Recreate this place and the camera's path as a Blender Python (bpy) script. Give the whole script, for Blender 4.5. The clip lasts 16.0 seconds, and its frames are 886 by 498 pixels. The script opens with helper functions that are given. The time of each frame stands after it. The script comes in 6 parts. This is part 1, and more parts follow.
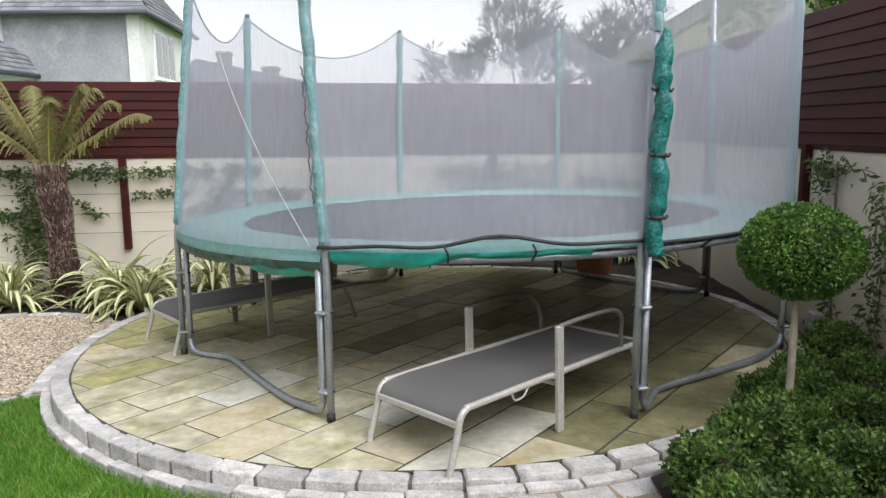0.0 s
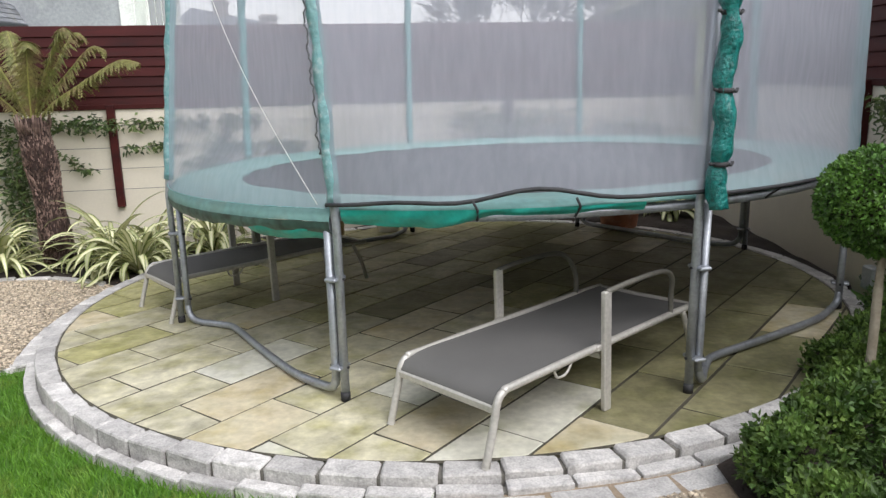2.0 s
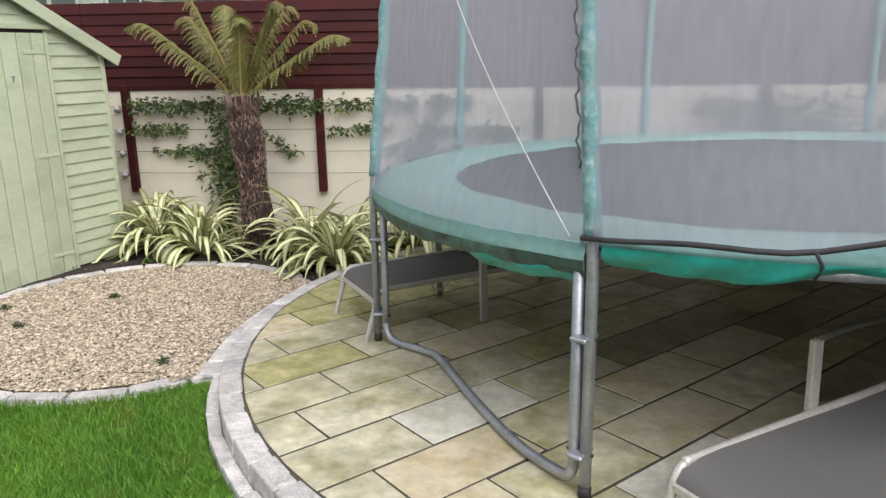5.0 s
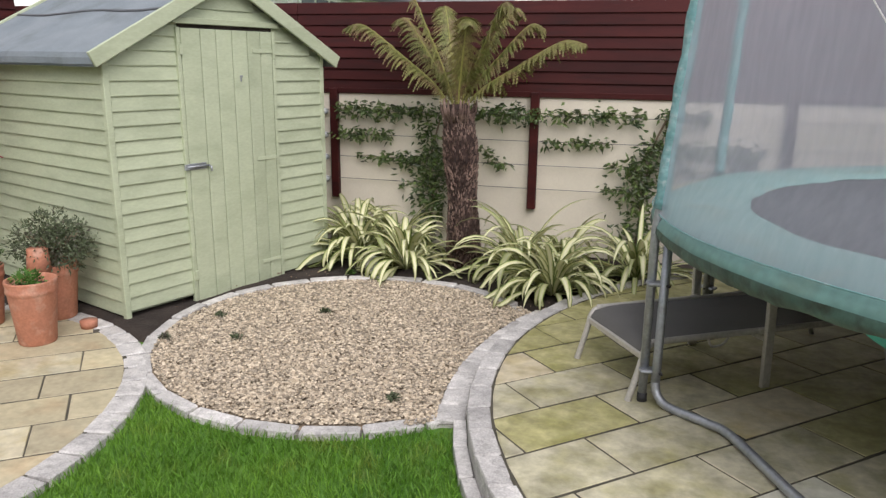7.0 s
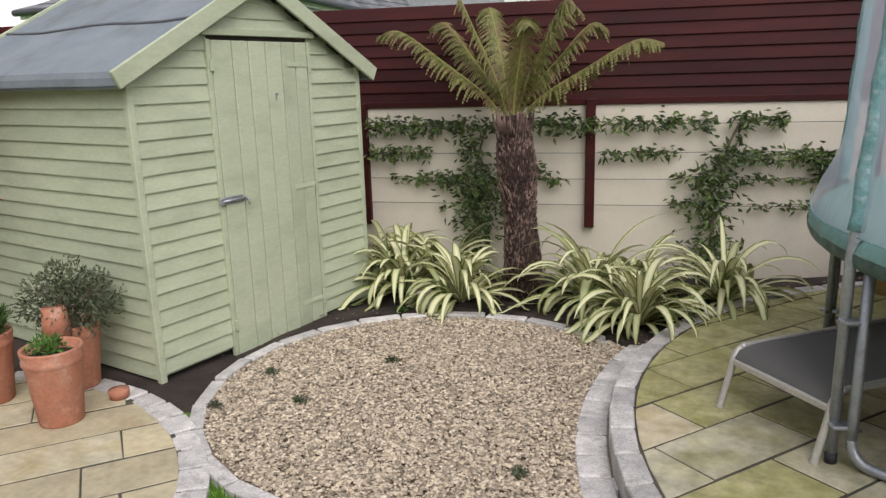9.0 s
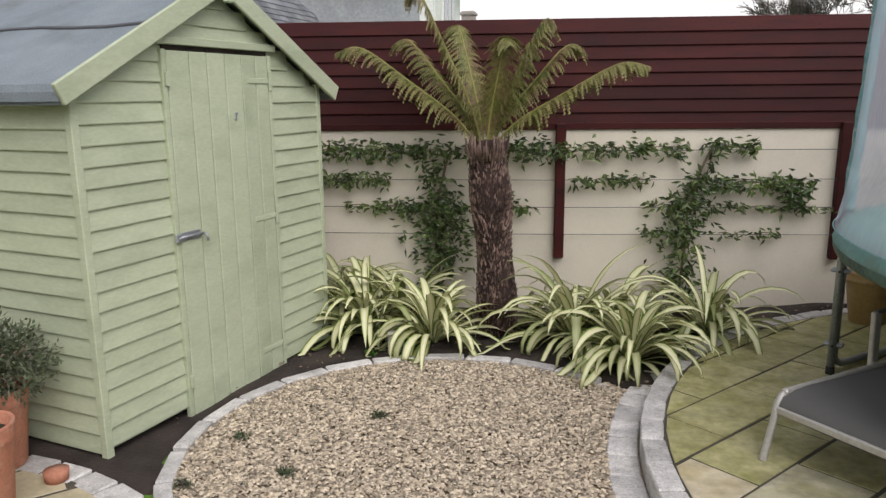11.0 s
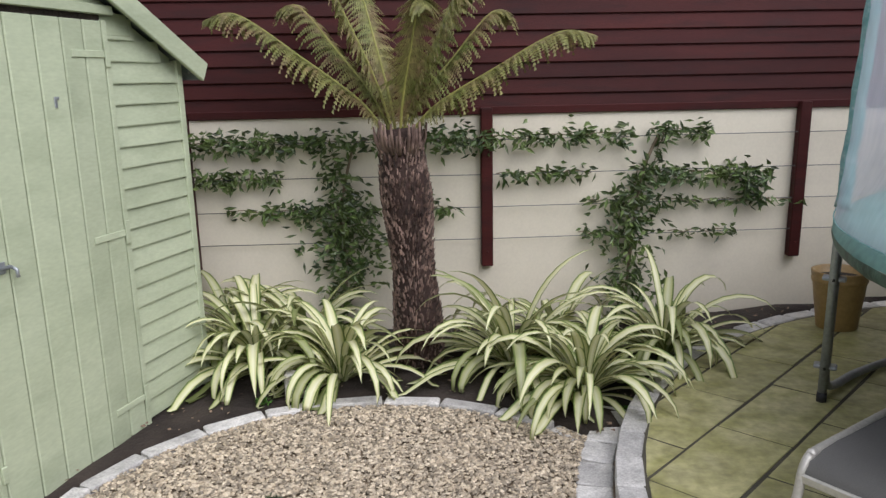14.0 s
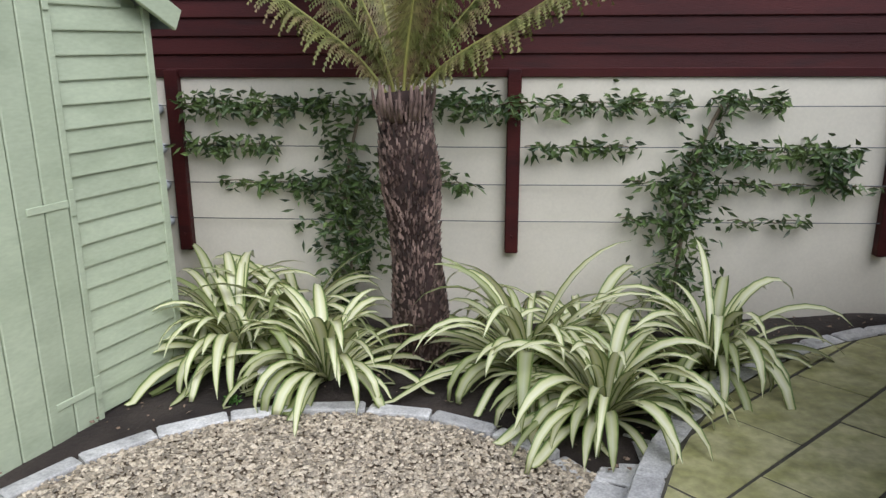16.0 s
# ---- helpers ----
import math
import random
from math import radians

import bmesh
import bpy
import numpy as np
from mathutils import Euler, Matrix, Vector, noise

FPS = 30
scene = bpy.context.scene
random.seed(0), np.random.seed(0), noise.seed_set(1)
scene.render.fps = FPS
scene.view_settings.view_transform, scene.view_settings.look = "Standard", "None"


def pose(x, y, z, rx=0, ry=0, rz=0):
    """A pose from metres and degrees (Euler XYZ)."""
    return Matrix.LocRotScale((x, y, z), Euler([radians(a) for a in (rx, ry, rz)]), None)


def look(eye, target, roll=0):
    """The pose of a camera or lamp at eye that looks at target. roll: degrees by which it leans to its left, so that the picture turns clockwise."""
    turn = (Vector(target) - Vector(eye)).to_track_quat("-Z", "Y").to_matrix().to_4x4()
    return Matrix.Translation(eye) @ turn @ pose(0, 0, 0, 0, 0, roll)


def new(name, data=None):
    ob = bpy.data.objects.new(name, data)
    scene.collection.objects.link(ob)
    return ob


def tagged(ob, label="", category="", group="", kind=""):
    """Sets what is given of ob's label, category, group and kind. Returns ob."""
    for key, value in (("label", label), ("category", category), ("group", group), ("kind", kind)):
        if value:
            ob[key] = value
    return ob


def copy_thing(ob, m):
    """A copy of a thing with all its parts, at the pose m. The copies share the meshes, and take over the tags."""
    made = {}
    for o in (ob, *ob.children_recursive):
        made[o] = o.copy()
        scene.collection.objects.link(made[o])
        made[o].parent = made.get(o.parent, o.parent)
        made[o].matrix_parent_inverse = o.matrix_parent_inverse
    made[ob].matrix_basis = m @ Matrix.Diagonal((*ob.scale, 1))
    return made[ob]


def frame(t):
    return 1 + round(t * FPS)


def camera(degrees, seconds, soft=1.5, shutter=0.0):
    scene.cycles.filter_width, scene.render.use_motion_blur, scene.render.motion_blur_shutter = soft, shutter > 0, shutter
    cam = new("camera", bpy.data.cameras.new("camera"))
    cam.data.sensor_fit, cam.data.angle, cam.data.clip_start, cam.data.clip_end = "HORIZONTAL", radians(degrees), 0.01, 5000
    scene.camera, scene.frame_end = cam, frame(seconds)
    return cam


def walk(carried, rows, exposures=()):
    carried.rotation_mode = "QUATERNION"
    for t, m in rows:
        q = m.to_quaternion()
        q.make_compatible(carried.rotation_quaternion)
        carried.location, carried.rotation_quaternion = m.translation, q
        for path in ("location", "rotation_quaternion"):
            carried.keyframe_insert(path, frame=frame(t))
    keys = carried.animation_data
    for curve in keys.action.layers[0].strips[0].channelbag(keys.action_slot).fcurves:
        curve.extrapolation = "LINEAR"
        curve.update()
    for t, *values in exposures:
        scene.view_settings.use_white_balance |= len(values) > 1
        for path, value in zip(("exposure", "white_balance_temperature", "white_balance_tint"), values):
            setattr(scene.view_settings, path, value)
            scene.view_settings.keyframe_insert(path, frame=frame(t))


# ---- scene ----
# ---- camera and walk ----
cam = camera(62.2, 16.0, soft=1.4)
METRES, EYE, TILT, LEAN, TURN = 5.95, 1.5, 0.0, 0.0, 0.0
ROWS = [
    (0.0, 0.0, 0.0, 0.0, -0.06, -9.41, 0.33),
    (0.5, 0.0049, 0.0034, -0.0035, 3.64, -11.74, 1.21),
    (1.0, 0.0009, 0.0246, -0.0055, 2.98, -11.85, 1.2),
    (1.5, -0.0112, 0.0556, -0.0051, 0.51, -10.5, 1.33),
    (2.0, -0.0181, 0.0825, -0.0103, 0.05, -13.18, 1.2),
    (2.5, -0.0104, 0.122, -0.0116, 1.1, -12.15, 0.75),
    (3.0, -0.0112, 0.1536, -0.0136, 5.04, -13.46, 1.13),
    (5.5, -0.1087, 0.2514, -0.0047, 19.27, -14.53, 0.55),
    (6.0, -0.1422, 0.2667, -0.0028, 23.54, -13.65, 0.34),
    (6.5, -0.1869, 0.278, 0.0001, 21.91, -12.77, 0.82),
    (7.0, -0.2211, 0.2894, -0.0031, 25.91, -14.28, -0.65),
    (7.5, -0.2568, 0.3128, -0.0047, 27.81, -13.22, -0.44),
    (8.0, -0.2905, 0.3296, -0.0056, 29.88, -13.62, -1.93),
    (8.5, -0.3327, 0.3366, -0.0077, 26.29, -13.81, -0.01),
    (11.0, -0.4868, 0.3865, -0.007, 14.46, -11.88, 0.52),
    (11.5, -0.5059, 0.3977, -0.0113, 11.16, -14.37, 0.62),
    (12.0, -0.5132, 0.4259, -0.0112, 11.56, -12.32, 0.72),
    (12.5, -0.5137, 0.4582, -0.0097, 12.53, -12.1, 1.84),
    (13.0, -0.5156, 0.4793, -0.0111, 11.68, -13.77, 2.75),
    (13.5, -0.5221, 0.5118, -0.0126, 7.47, -13.56, 2.02),
    (14.0, -0.5272, 0.5419, -0.0157, 6.89, -12.93, 1.06),
    (14.5, -0.5113, 0.5693, -0.0177, 9.18, -13.26, 0.56),
    (15.0, -0.4882, 0.5953, -0.0177, 11.99, -13.84, -1.66),
    (15.5, -0.482, 0.62, -0.0207, 11.68, -15.2, -0.22),
    (16.0, -0.483, 0.6513, -0.0247, 13.3, -15.42, 0.18),
]
walk(cam, [(t, pose(0, 0, EYE, TILT, LEAN, TURN) @ pose(METRES * x, METRES * y, METRES * z, 90 + pitch, roll, yaw)) for t, x, y, z, yaw, pitch, roll in ROWS],
     [(0.0, 0.98, 6300, 13), (3.0, 0.98, 6300, 13), (5.5, 0.88, 6450, 15), (8.0, 0.61, 6480, 16), (12.5, 0.51, 6450, 15), (14.5, 0.71, 6030, 14), (16.0, 0.69, 5820, 12)])

# ---- world, sun, exposure ----
world = bpy.data.worlds.new("overcast_sky")
scene.world = world
world.use_nodes = True
wn, wl = world.node_tree.nodes, world.node_tree.links
wn.clear()
sky = wn.new("ShaderNodeTexSky")
sky.sky_type, sky.sun_disc = "NISHITA", False
sky.sun_elevation, sky.sun_rotation = radians(49), radians(139)
sky.air_density, sky.dust_density, sky.ozone_density = 1.6, 1.0, 1.0
grey_sky = wn.new("ShaderNodeHueSaturation")
grey_sky.inputs["Saturation"].default_value = 0.16
back = wn.new("ShaderNodeBackground")
back.inputs["Strength"].default_value = 0.12
wout = wn.new("ShaderNodeOutputWorld")
wl.new(sky.outputs["Color"], grey_sky.inputs["Color"])
wl.new(grey_sky.outputs["Color"], back.inputs["Color"])
wl.new(back.outputs["Background"], wout.inputs["Surface"])
sun = new("sun", bpy.data.lights.new("sun", "SUN"))
sun.data.energy, sun.data.angle, sun.data.color = 1.65, radians(50), (1.0, 0.98, 0.95)
sun.matrix_world = look((4.2, -4.9, 7.4), (0, 0, 0))

# ---- levels ----


def pz(x, y):
    """Top of the raised round terrace, which drains towards the shed."""
    return 0.012 + 0.022 * x - 0.0134 * y


def gz(x, y):
    """Lawn level: flat by the shed, rising towards the hedge."""
    return -0.23 + 0.05 * min(max(x + 2.8, 0.0), 3.0)


# ---- mesh helpers ----
def link_mesh(name, verts, faces, mat, parent=None, label="", smooth=False, uvs=None):
    me = bpy.data.meshes.new(name)
    me.from_pydata([tuple(v) for v in verts], [], [tuple(f) for f in faces])
    if mat is not None:
        me.materials.append(mat)
    if smooth:
        me.polygons.foreach_set("use_smooth", [True] * len(me.polygons))
    if uvs is not None:
        layer = me.uv_layers.new(name="UVMap")
        loops = np.zeros(len(me.loops), dtype=np.int32)
        me.loops.foreach_get("vertex_index", loops)
        layer.data.foreach_set("uv", np.asarray(uvs, dtype=np.float32)[loops].ravel())
    me.update()
    ob = new(name, me)
    if parent is not None:
        ob.parent = parent
    if label:
        tagged(ob, label)
    return ob


def part(name, bm, mat, parent=None, label="", smooth=False):
    me = bpy.data.meshes.new(name)
    bm.to_mesh(me)
    bm.free()
    me.materials.append(mat)
    if smooth:
        me.polygons.foreach_set("use_smooth", [True] * len(me.polygons))
    ob = new(name, me)
    if parent is not None:
        ob.parent = parent
    if label:
        tagged(ob, label)
    return ob


def thing(name, m, label, category, group="", kind=""):
    ob = new(name)
    ob.empty_display_size = 0.1
    ob.matrix_world = m
    return tagged(ob, label, category, group, kind)


def box(sx, sy, sz, m=None, bevel=0.0, bm=None):
    """Adds a box of that size, centred on m's origin."""
    bm = bm or bmesh.new()
    made = bmesh.ops.create_cube(bm, size=1.0)["verts"]
    bmesh.ops.scale(bm, vec=(sx, sy, sz), verts=made)
    if bevel:
        edges = list({e for v in made for e in v.link_edges})
        res = bmesh.ops.bevel(bm, geom=edges, offset=bevel, segments=1, affect="EDGES")
        made = list({v for f in res["faces"] for v in f.verts} | {v for v in made if v.is_valid})
    if m is not None:
        bmesh.ops.transform(bm, matrix=m, verts=made)
    return bm


def tube_data(points, radius, sides=8, closed=False):
    """Vertices and faces of a round tube along points; radius may be a list."""
    pts = [Vector(p) for p in points]
    n = len(pts)
    rad = radius if isinstance(radius, (list, tuple)) else [radius] * n
    verts, faces = [], []
    up = None
    for i, p in enumerate(pts):
        if closed:
            d = pts[(i + 1) % n] - pts[i - 1]
        else:
            d = pts[min(i + 1, n - 1)] - pts[max(i - 1, 0)]
        d = d.normalized() if d.length > 1e-9 else Vector((0, 0, 1))
        if up is None:
            up = d.orthogonal().normalized()
        up = (up - d * up.dot(d))
        up = up.normalized() if up.length > 1e-6 else d.orthogonal().normalized()
        side = d.cross(up)
        for k in range(sides):
            a = 2 * math.pi * k / sides
            verts.append(p + (up * math.cos(a) + side * math.sin(a)) * rad[i])
    rings = n if closed else n - 1
    for i in range(rings):
        j = (i + 1) % n
        for k in range(sides):
            l = (k + 1) % sides
            faces.append((i * sides + k, i * sides + l, j * sides + l, j * sides + k))
    if not closed:
        faces.append(tuple(range(sides - 1, -1, -1)))
        faces.append(tuple((n - 1) * sides + k for k in range(sides)))
    return verts, faces


def tube(name, points, radius, mat, parent=None, label="", sides=8, closed=False):
    v, f = tube_data(points, radius, sides, closed)
    return link_mesh(name, v, f, mat, parent, label, smooth=True)


def smooth_path(points, steps=6):
    """Catmull-Rom through the points."""
    pts = [Vector(p) for p in points]
    out = []
    for i in range(len(pts) - 1):
        a, b, c, d = pts[max(i - 1, 0)], pts[i], pts[i + 1], pts[min(i + 2, len(pts) - 1)]
        for s in range(steps):
            t = s / steps
            out.append(0.5 * (2 * b + (c - a) * t + (2 * a - 5 * b + 4 * c - d) * t * t + (3 * b - a - 3 * c + d) * t ** 3))
    out.append(pts[-1])
    return out


def join(data):
    verts, faces = [], []
    for v, f in data:
        o = len(verts)
        verts += list(v)
        faces += [tuple(i + o for i in q) for q in f]
    return verts, faces


def lathe(profile, sides=24):
    """Profile of (radius, z) turned about z, open at both ends unless the radius is 0."""
    verts, faces = [], []
    for r, z in profile:
        for k in range(sides):
            a = 2 * math.pi * k / sides
            verts.append((r * math.cos(a), r * math.sin(a), z))
    for i in range(len(profile) - 1):
        for k in range(sides):
            l = (k + 1) % sides
            faces.append((i * sides + k, i * sides + l, (i + 1) * sides + l, (i + 1) * sides + k))
    return verts, faces


# ---- materials ----
def material(name, c1, c2, rough=0.7, metal=0.0, big=1.5, fine=40.0, c3=None, bump=0.3, bump_scale=None, spread=0.0,
             island=0.0, stretch=(1, 1, 1), trans=0.0, sheen_spec=0.5, dirt=0.45, grainy=0.24, shifted=True, mottle=0.0):
    """Two colours mixed by coarse and fine noise, with a third as stains, relief, and variation from piece to piece."""
    m = bpy.data.materials.new(name)
    m.use_nodes = True
    n, l = m.node_tree.nodes, m.node_tree.links
    b = n["Principled BSDF"]
    geo = n.new("ShaderNodeNewGeometry")
    mapping = n.new("ShaderNodeMapping")
    mapping.inputs["Scale"].default_value = stretch
    l.new(geo.outputs["Position"], mapping.inputs["Vector"])
    where = mapping.outputs["Vector"]
    info = n.new("ShaderNodeObjectInfo")
    if spread and shifted:
        shift = n.new("ShaderNodeVectorMath")
        shift.operation = "ADD"
        mul = n.new("ShaderNodeVectorMath")
        mul.operation = "SCALE"
        mul.inputs[0].default_value = (7, 13, 5)
        l.new(info.outputs["Random"], mul.inputs["Scale"])
        l.new(where, shift.inputs[0])
        l.new(mul.outputs["Vector"], shift.inputs[1])
        where = shift.outputs["Vector"]

    def noisy(scale, detail=4.0):
        t = n.new("ShaderNodeTexNoise")
        t.inputs["Scale"].default_value = scale
        t.inputs["Detail"].default_value = detail
        l.new(where, t.inputs["Vector"])
        return t.outputs["Fac"]

    def ramp(src, a, z):
        r = n.new("ShaderNodeMapRange")
        r.inputs["From Min"].default_value, r.inputs["From Max"].default_value = a, z
        l.new(src, r.inputs["Value"])
        return r.outputs["Result"]

    def mixed(fac, a, z, mode="MIX"):
        x = n.new("ShaderNodeMix")
        x.data_type, x.blend_type = "RGBA", mode
        for sock, v in ((x.inputs[0], fac), (x.inputs[6], a), (x.inputs[7], z)):
            if isinstance(v, (int, float)):
                sock.default_value = v
            elif isinstance(v, tuple):
                sock.default_value = (*v, 1.0) if len(v) == 3 else v
            else:
                l.new(v, sock)
        return x.outputs[2]

    fine_out = noisy(fine)
    col = mixed(ramp(noisy(big), 0.35, 0.65), c1, c2)
    if c3 is not None:
        col = mixed(ramp(noisy(big * 2.3, 6.0), 0.62 - dirt * 0.2, 0.78), col, c3)
    grain = ramp(fine_out, 0.3, 0.7)
    hsv = n.new("ShaderNodeHueSaturation")
    l.new(col, hsv.inputs["Color"])
    value = n.new("ShaderNodeMath")
    value.operation = "MULTIPLY_ADD"
    value.inputs[1].default_value, value.inputs[2].default_value = grainy, 1 - grainy / 2
    l.new(grain, value.inputs[0])
    last = value.outputs[0]
    if mottle:
        blot = n.new("ShaderNodeTexNoise")
        blot.inputs["Scale"].default_value, blot.inputs["Detail"].default_value, blot.inputs["Roughness"].default_value = 6.5, 9.0, 0.68
        l.new(where, blot.inputs["Vector"])
        v = n.new("ShaderNodeMath")
        v.operation = "MULTIPLY_ADD"
        v.inputs[1].default_value, v.inputs[2].default_value = mottle, 1 - mottle / 2
        l.new(ramp(blot.outputs["Fac"], 0.3, 0.7), v.inputs[0])
        w = n.new("ShaderNodeMath")
        w.operation = "MULTIPLY"
        l.new(last, w.inputs[0])
        l.new(v.outputs[0], w.inputs[1])
        last = w.outputs[0]
    for amount, src in ((spread, info.outputs["Random"]), (island, geo.outputs["Random Per Island"])):
        if amount:
            v = n.new("ShaderNodeMath")
            v.operation = "MULTIPLY_ADD"
            v.inputs[1].default_value, v.inputs[2].default_value = 2 * amount, 1 - amount
            l.new(src, v.inputs[0])
            w = n.new("ShaderNodeMath")
            w.operation = "MULTIPLY"
            l.new(last, w.inputs[0])
            l.new(v.outputs[0], w.inputs[1])
            last = w.outputs[0]
    l.new(last, hsv.inputs["Value"])
    l.new(hsv.outputs["Color"], b.inputs["Base Color"])
    b.inputs["Roughness"].default_value, b.inputs["Metallic"].default_value = rough, metal
    b.inputs["Specular IOR Level"].default_value = sheen_spec
    if bump:
        bp = n.new("ShaderNodeBump")
        bp.inputs["Strength"].default_value, bp.inputs["Distance"].default_value = bump, 0.01
        l.new(noisy(bump_scale, 5.0) if bump_scale else fine_out, bp.inputs["Height"])
        l.new(bp.outputs["Normal"], b.inputs["Normal"])
    if trans:
        tr = n.new("ShaderNodeBsdfTranslucent")
        l.new(hsv.outputs["Color"], tr.inputs["Color"])
        mx = n.new("ShaderNodeMixShader")
        mx.inputs[0].default_value = trans
        l.new(b.outputs[0], mx.inputs[1])
        l.new(tr.outputs[0], mx.inputs[2])
        l.new(mx.outputs[0], n["Material Output"].inputs["Surface"])
    return m


LAWN = material("lawn", (0.05, 0.14, 0.011), (0.085, 0.20, 0.018), 0.8, big=2, fine=60, bump=0.6)
BLADES = material("grass_blades", (0.09, 0.22, 0.018), (0.15, 0.30, 0.03), 0.6, big=2.2, fine=30, c3=(0.20, 0.26, 0.045), bump=0, island=0.3, trans=0.25)
# Soil and compost, and the colour of shade in foliage and the door gap
SOIL_AND_SHADE = material("soil", (0.019, 0.013, 0.010), (0.042, 0.031, 0.024), 0.95, big=4, fine=45, bump=1.0)
SLAB = material("sandstone", (0.53, 0.495, 0.365), (0.455, 0.425, 0.295), 0.42, big=2.6, fine=22, c3=(0.30, 0.28, 0.12), bump=0.35, shifted=False, spread=0.10, dirt=0.9, mottle=0.75)
BUFF = material("buff_sandstone", (0.48, 0.42, 0.27), (0.42, 0.37, 0.25), 0.6, big=1.5, fine=25, c3=(0.40, 0.30, 0.18), bump=0.2, spread=0.13, mottle=0.3)
JOINT = material("mortar", (0.05, 0.046, 0.033), (0.085, 0.076, 0.055), 0.9, big=5, fine=60, bump=0.5)
KERB_JOINT = material("kerb_mortar", (0.12, 0.113, 0.097), (0.18, 0.168, 0.145), 0.9, big=5, fine=60, bump=0.5)
GRANITE = material("granite", (0.42, 0.405, 0.39), (0.55, 0.53, 0.505), 0.75, big=9, fine=110, c3=(0.30, 0.29, 0.275), bump=1.0, bump_scale=32, spread=0.16, grainy=0.42, mottle=0.35)
PEBBLE = material("pebbles", (0.315, 0.255, 0.18), (0.455, 0.385, 0.29), 0.6, big=30, fine=120, bump=0.2, island=0.6)
PEBBLE_BED = material("pebble_bed", (0.24, 0.185, 0.125), (0.32, 0.25, 0.175), 0.9, big=12, fine=70, bump=0.8)
RENDER = material("cream_render", (0.645, 0.59, 0.485), (0.675, 0.62, 0.515), 0.85, big=0.7, fine=60, c3=(0.60, 0.55, 0.455), bump=0.03, grainy=0.06, mottle=0.06)
TIMBER = material("red_stained_timber", (0.036, 0.006, 0.0058), (0.054, 0.009, 0.008), 0.6, sheen_spec=0.2, big=1.2, fine=35, c3=(0.025, 0.007, 0.007), bump=0.2, stretch=(1, 1, 6), spread=0.22)
SHED = material("pale_green_paint", (0.40, 0.445, 0.305), (0.44, 0.485, 0.34), 0.6, big=1.1, fine=30, c3=(0.33, 0.37, 0.25), bump=0.06, stretch=(1, 1, 3), spread=0.06, grainy=0.12, dirt=0.6, mottle=0.1)
FELT = material("roofing_felt", (0.16, 0.19, 0.21), (0.21, 0.24, 0.26), 0.8, big=1.2, fine=120, c3=(0.12, 0.14, 0.14), bump=0.4, mottle=0.2)
STEEL = material("galvanised_steel", (0.33, 0.35, 0.38), (0.43, 0.45, 0.48), 0.5, metal=0.75, big=6, fine=60, c3=(0.30, 0.31, 0.32), bump=0.08)
ALU = material("champagne_aluminium", (0.46, 0.44, 0.40), (0.52, 0.50, 0.46), 0.45, metal=0.35, big=4, fine=60, bump=0.05)
# Darker copy of the aluminium: shade on the armrests put into the colour
SHADED_ALU = material("shaded_aluminium", (0.12, 0.115, 0.10), (0.15, 0.143, 0.122), 0.5, metal=0.2, big=4, fine=60, bump=0.05)
RUBBER = material("black_rubber", (0.02, 0.02, 0.022), (0.035, 0.035, 0.037), 0.7, big=10, fine=80, bump=0.2)
SLING = material("grey_sling_mesh", (0.108, 0.105, 0.10), (0.13, 0.126, 0.12), 0.75, big=2, fine=300, bump=0.4)
MAT = material("jumping_mat", (0.025, 0.025, 0.03), (0.035, 0.035, 0.04), 0.6, big=1.5, fine=200, bump=0.3)
PAD = material("faded_teal_vinyl", (0.13, 0.27, 0.25), (0.17, 0.31, 0.285), 0.5, big=2, fine=25, c3=(0.16, 0.22, 0.17), bump=0.3, bump_scale=9)
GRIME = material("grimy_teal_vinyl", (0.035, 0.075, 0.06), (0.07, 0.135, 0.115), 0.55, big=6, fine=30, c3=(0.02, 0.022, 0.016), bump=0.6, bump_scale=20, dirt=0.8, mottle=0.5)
TEAL = material("bright_teal_vinyl", (0.012, 0.27, 0.225), (0.02, 0.34, 0.28), 0.4, big=5, fine=30, c3=(0.008, 0.12, 0.10), bump=0.7, bump_scale=16)
TEAL_DARK = material("creased_teal_vinyl", (0.008, 0.14, 0.125), (0.016, 0.20, 0.18), 0.34, big=26, fine=60, c3=(0.003, 0.045, 0.042), bump=1.0, bump_scale=55, dirt=0.8, mottle=0.5)
SLEEVE = material("foam_sleeve", (0.12, 0.27, 0.275), (0.19, 0.33, 0.335), 0.7, big=14, fine=50, c3=(0.36, 0.43, 0.45), bump=1.0, bump_scale=30)
CORD = material("white_cord", (0.5, 0.5, 0.48), (0.56, 0.56, 0.54), 0.7, bump=0)
TERRACOTTA = material("terracotta", (0.38, 0.15, 0.085), (0.44, 0.19, 0.12), 0.8, big=5, fine=60, c3=(0.50, 0.30, 0.22), bump=0.25, mottle=0.35)
OCHRE = material("ochre_glaze", (0.30, 0.19, 0.07), (0.36, 0.24, 0.10), 0.4, big=5, fine=40, bump=0.2)
FIBRE = material("fern_trunk_fibre", (0.024, 0.012, 0.009), (0.042, 0.021, 0.016), 0.9, big=8, fine=60, bump=1.0)
FROND_BASE = material("frond_stub", (0.06, 0.034, 0.026), (0.25, 0.17, 0.14), 0.85, big=10, fine=70, bump=0.5, island=0.75)
FERN = material("fern_frond", (0.155, 0.185, 0.045), (0.225, 0.205, 0.068), 0.6, big=3.5, fine=30, c3=(0.23, 0.125, 0.085), bump=0, island=0.3, trans=0.3, dirt=0.8)
STALK = material("frond_stalk", (0.22, 0.22, 0.05), (0.28, 0.26, 0.07), 0.6, big=8, fine=40, bump=0.1)
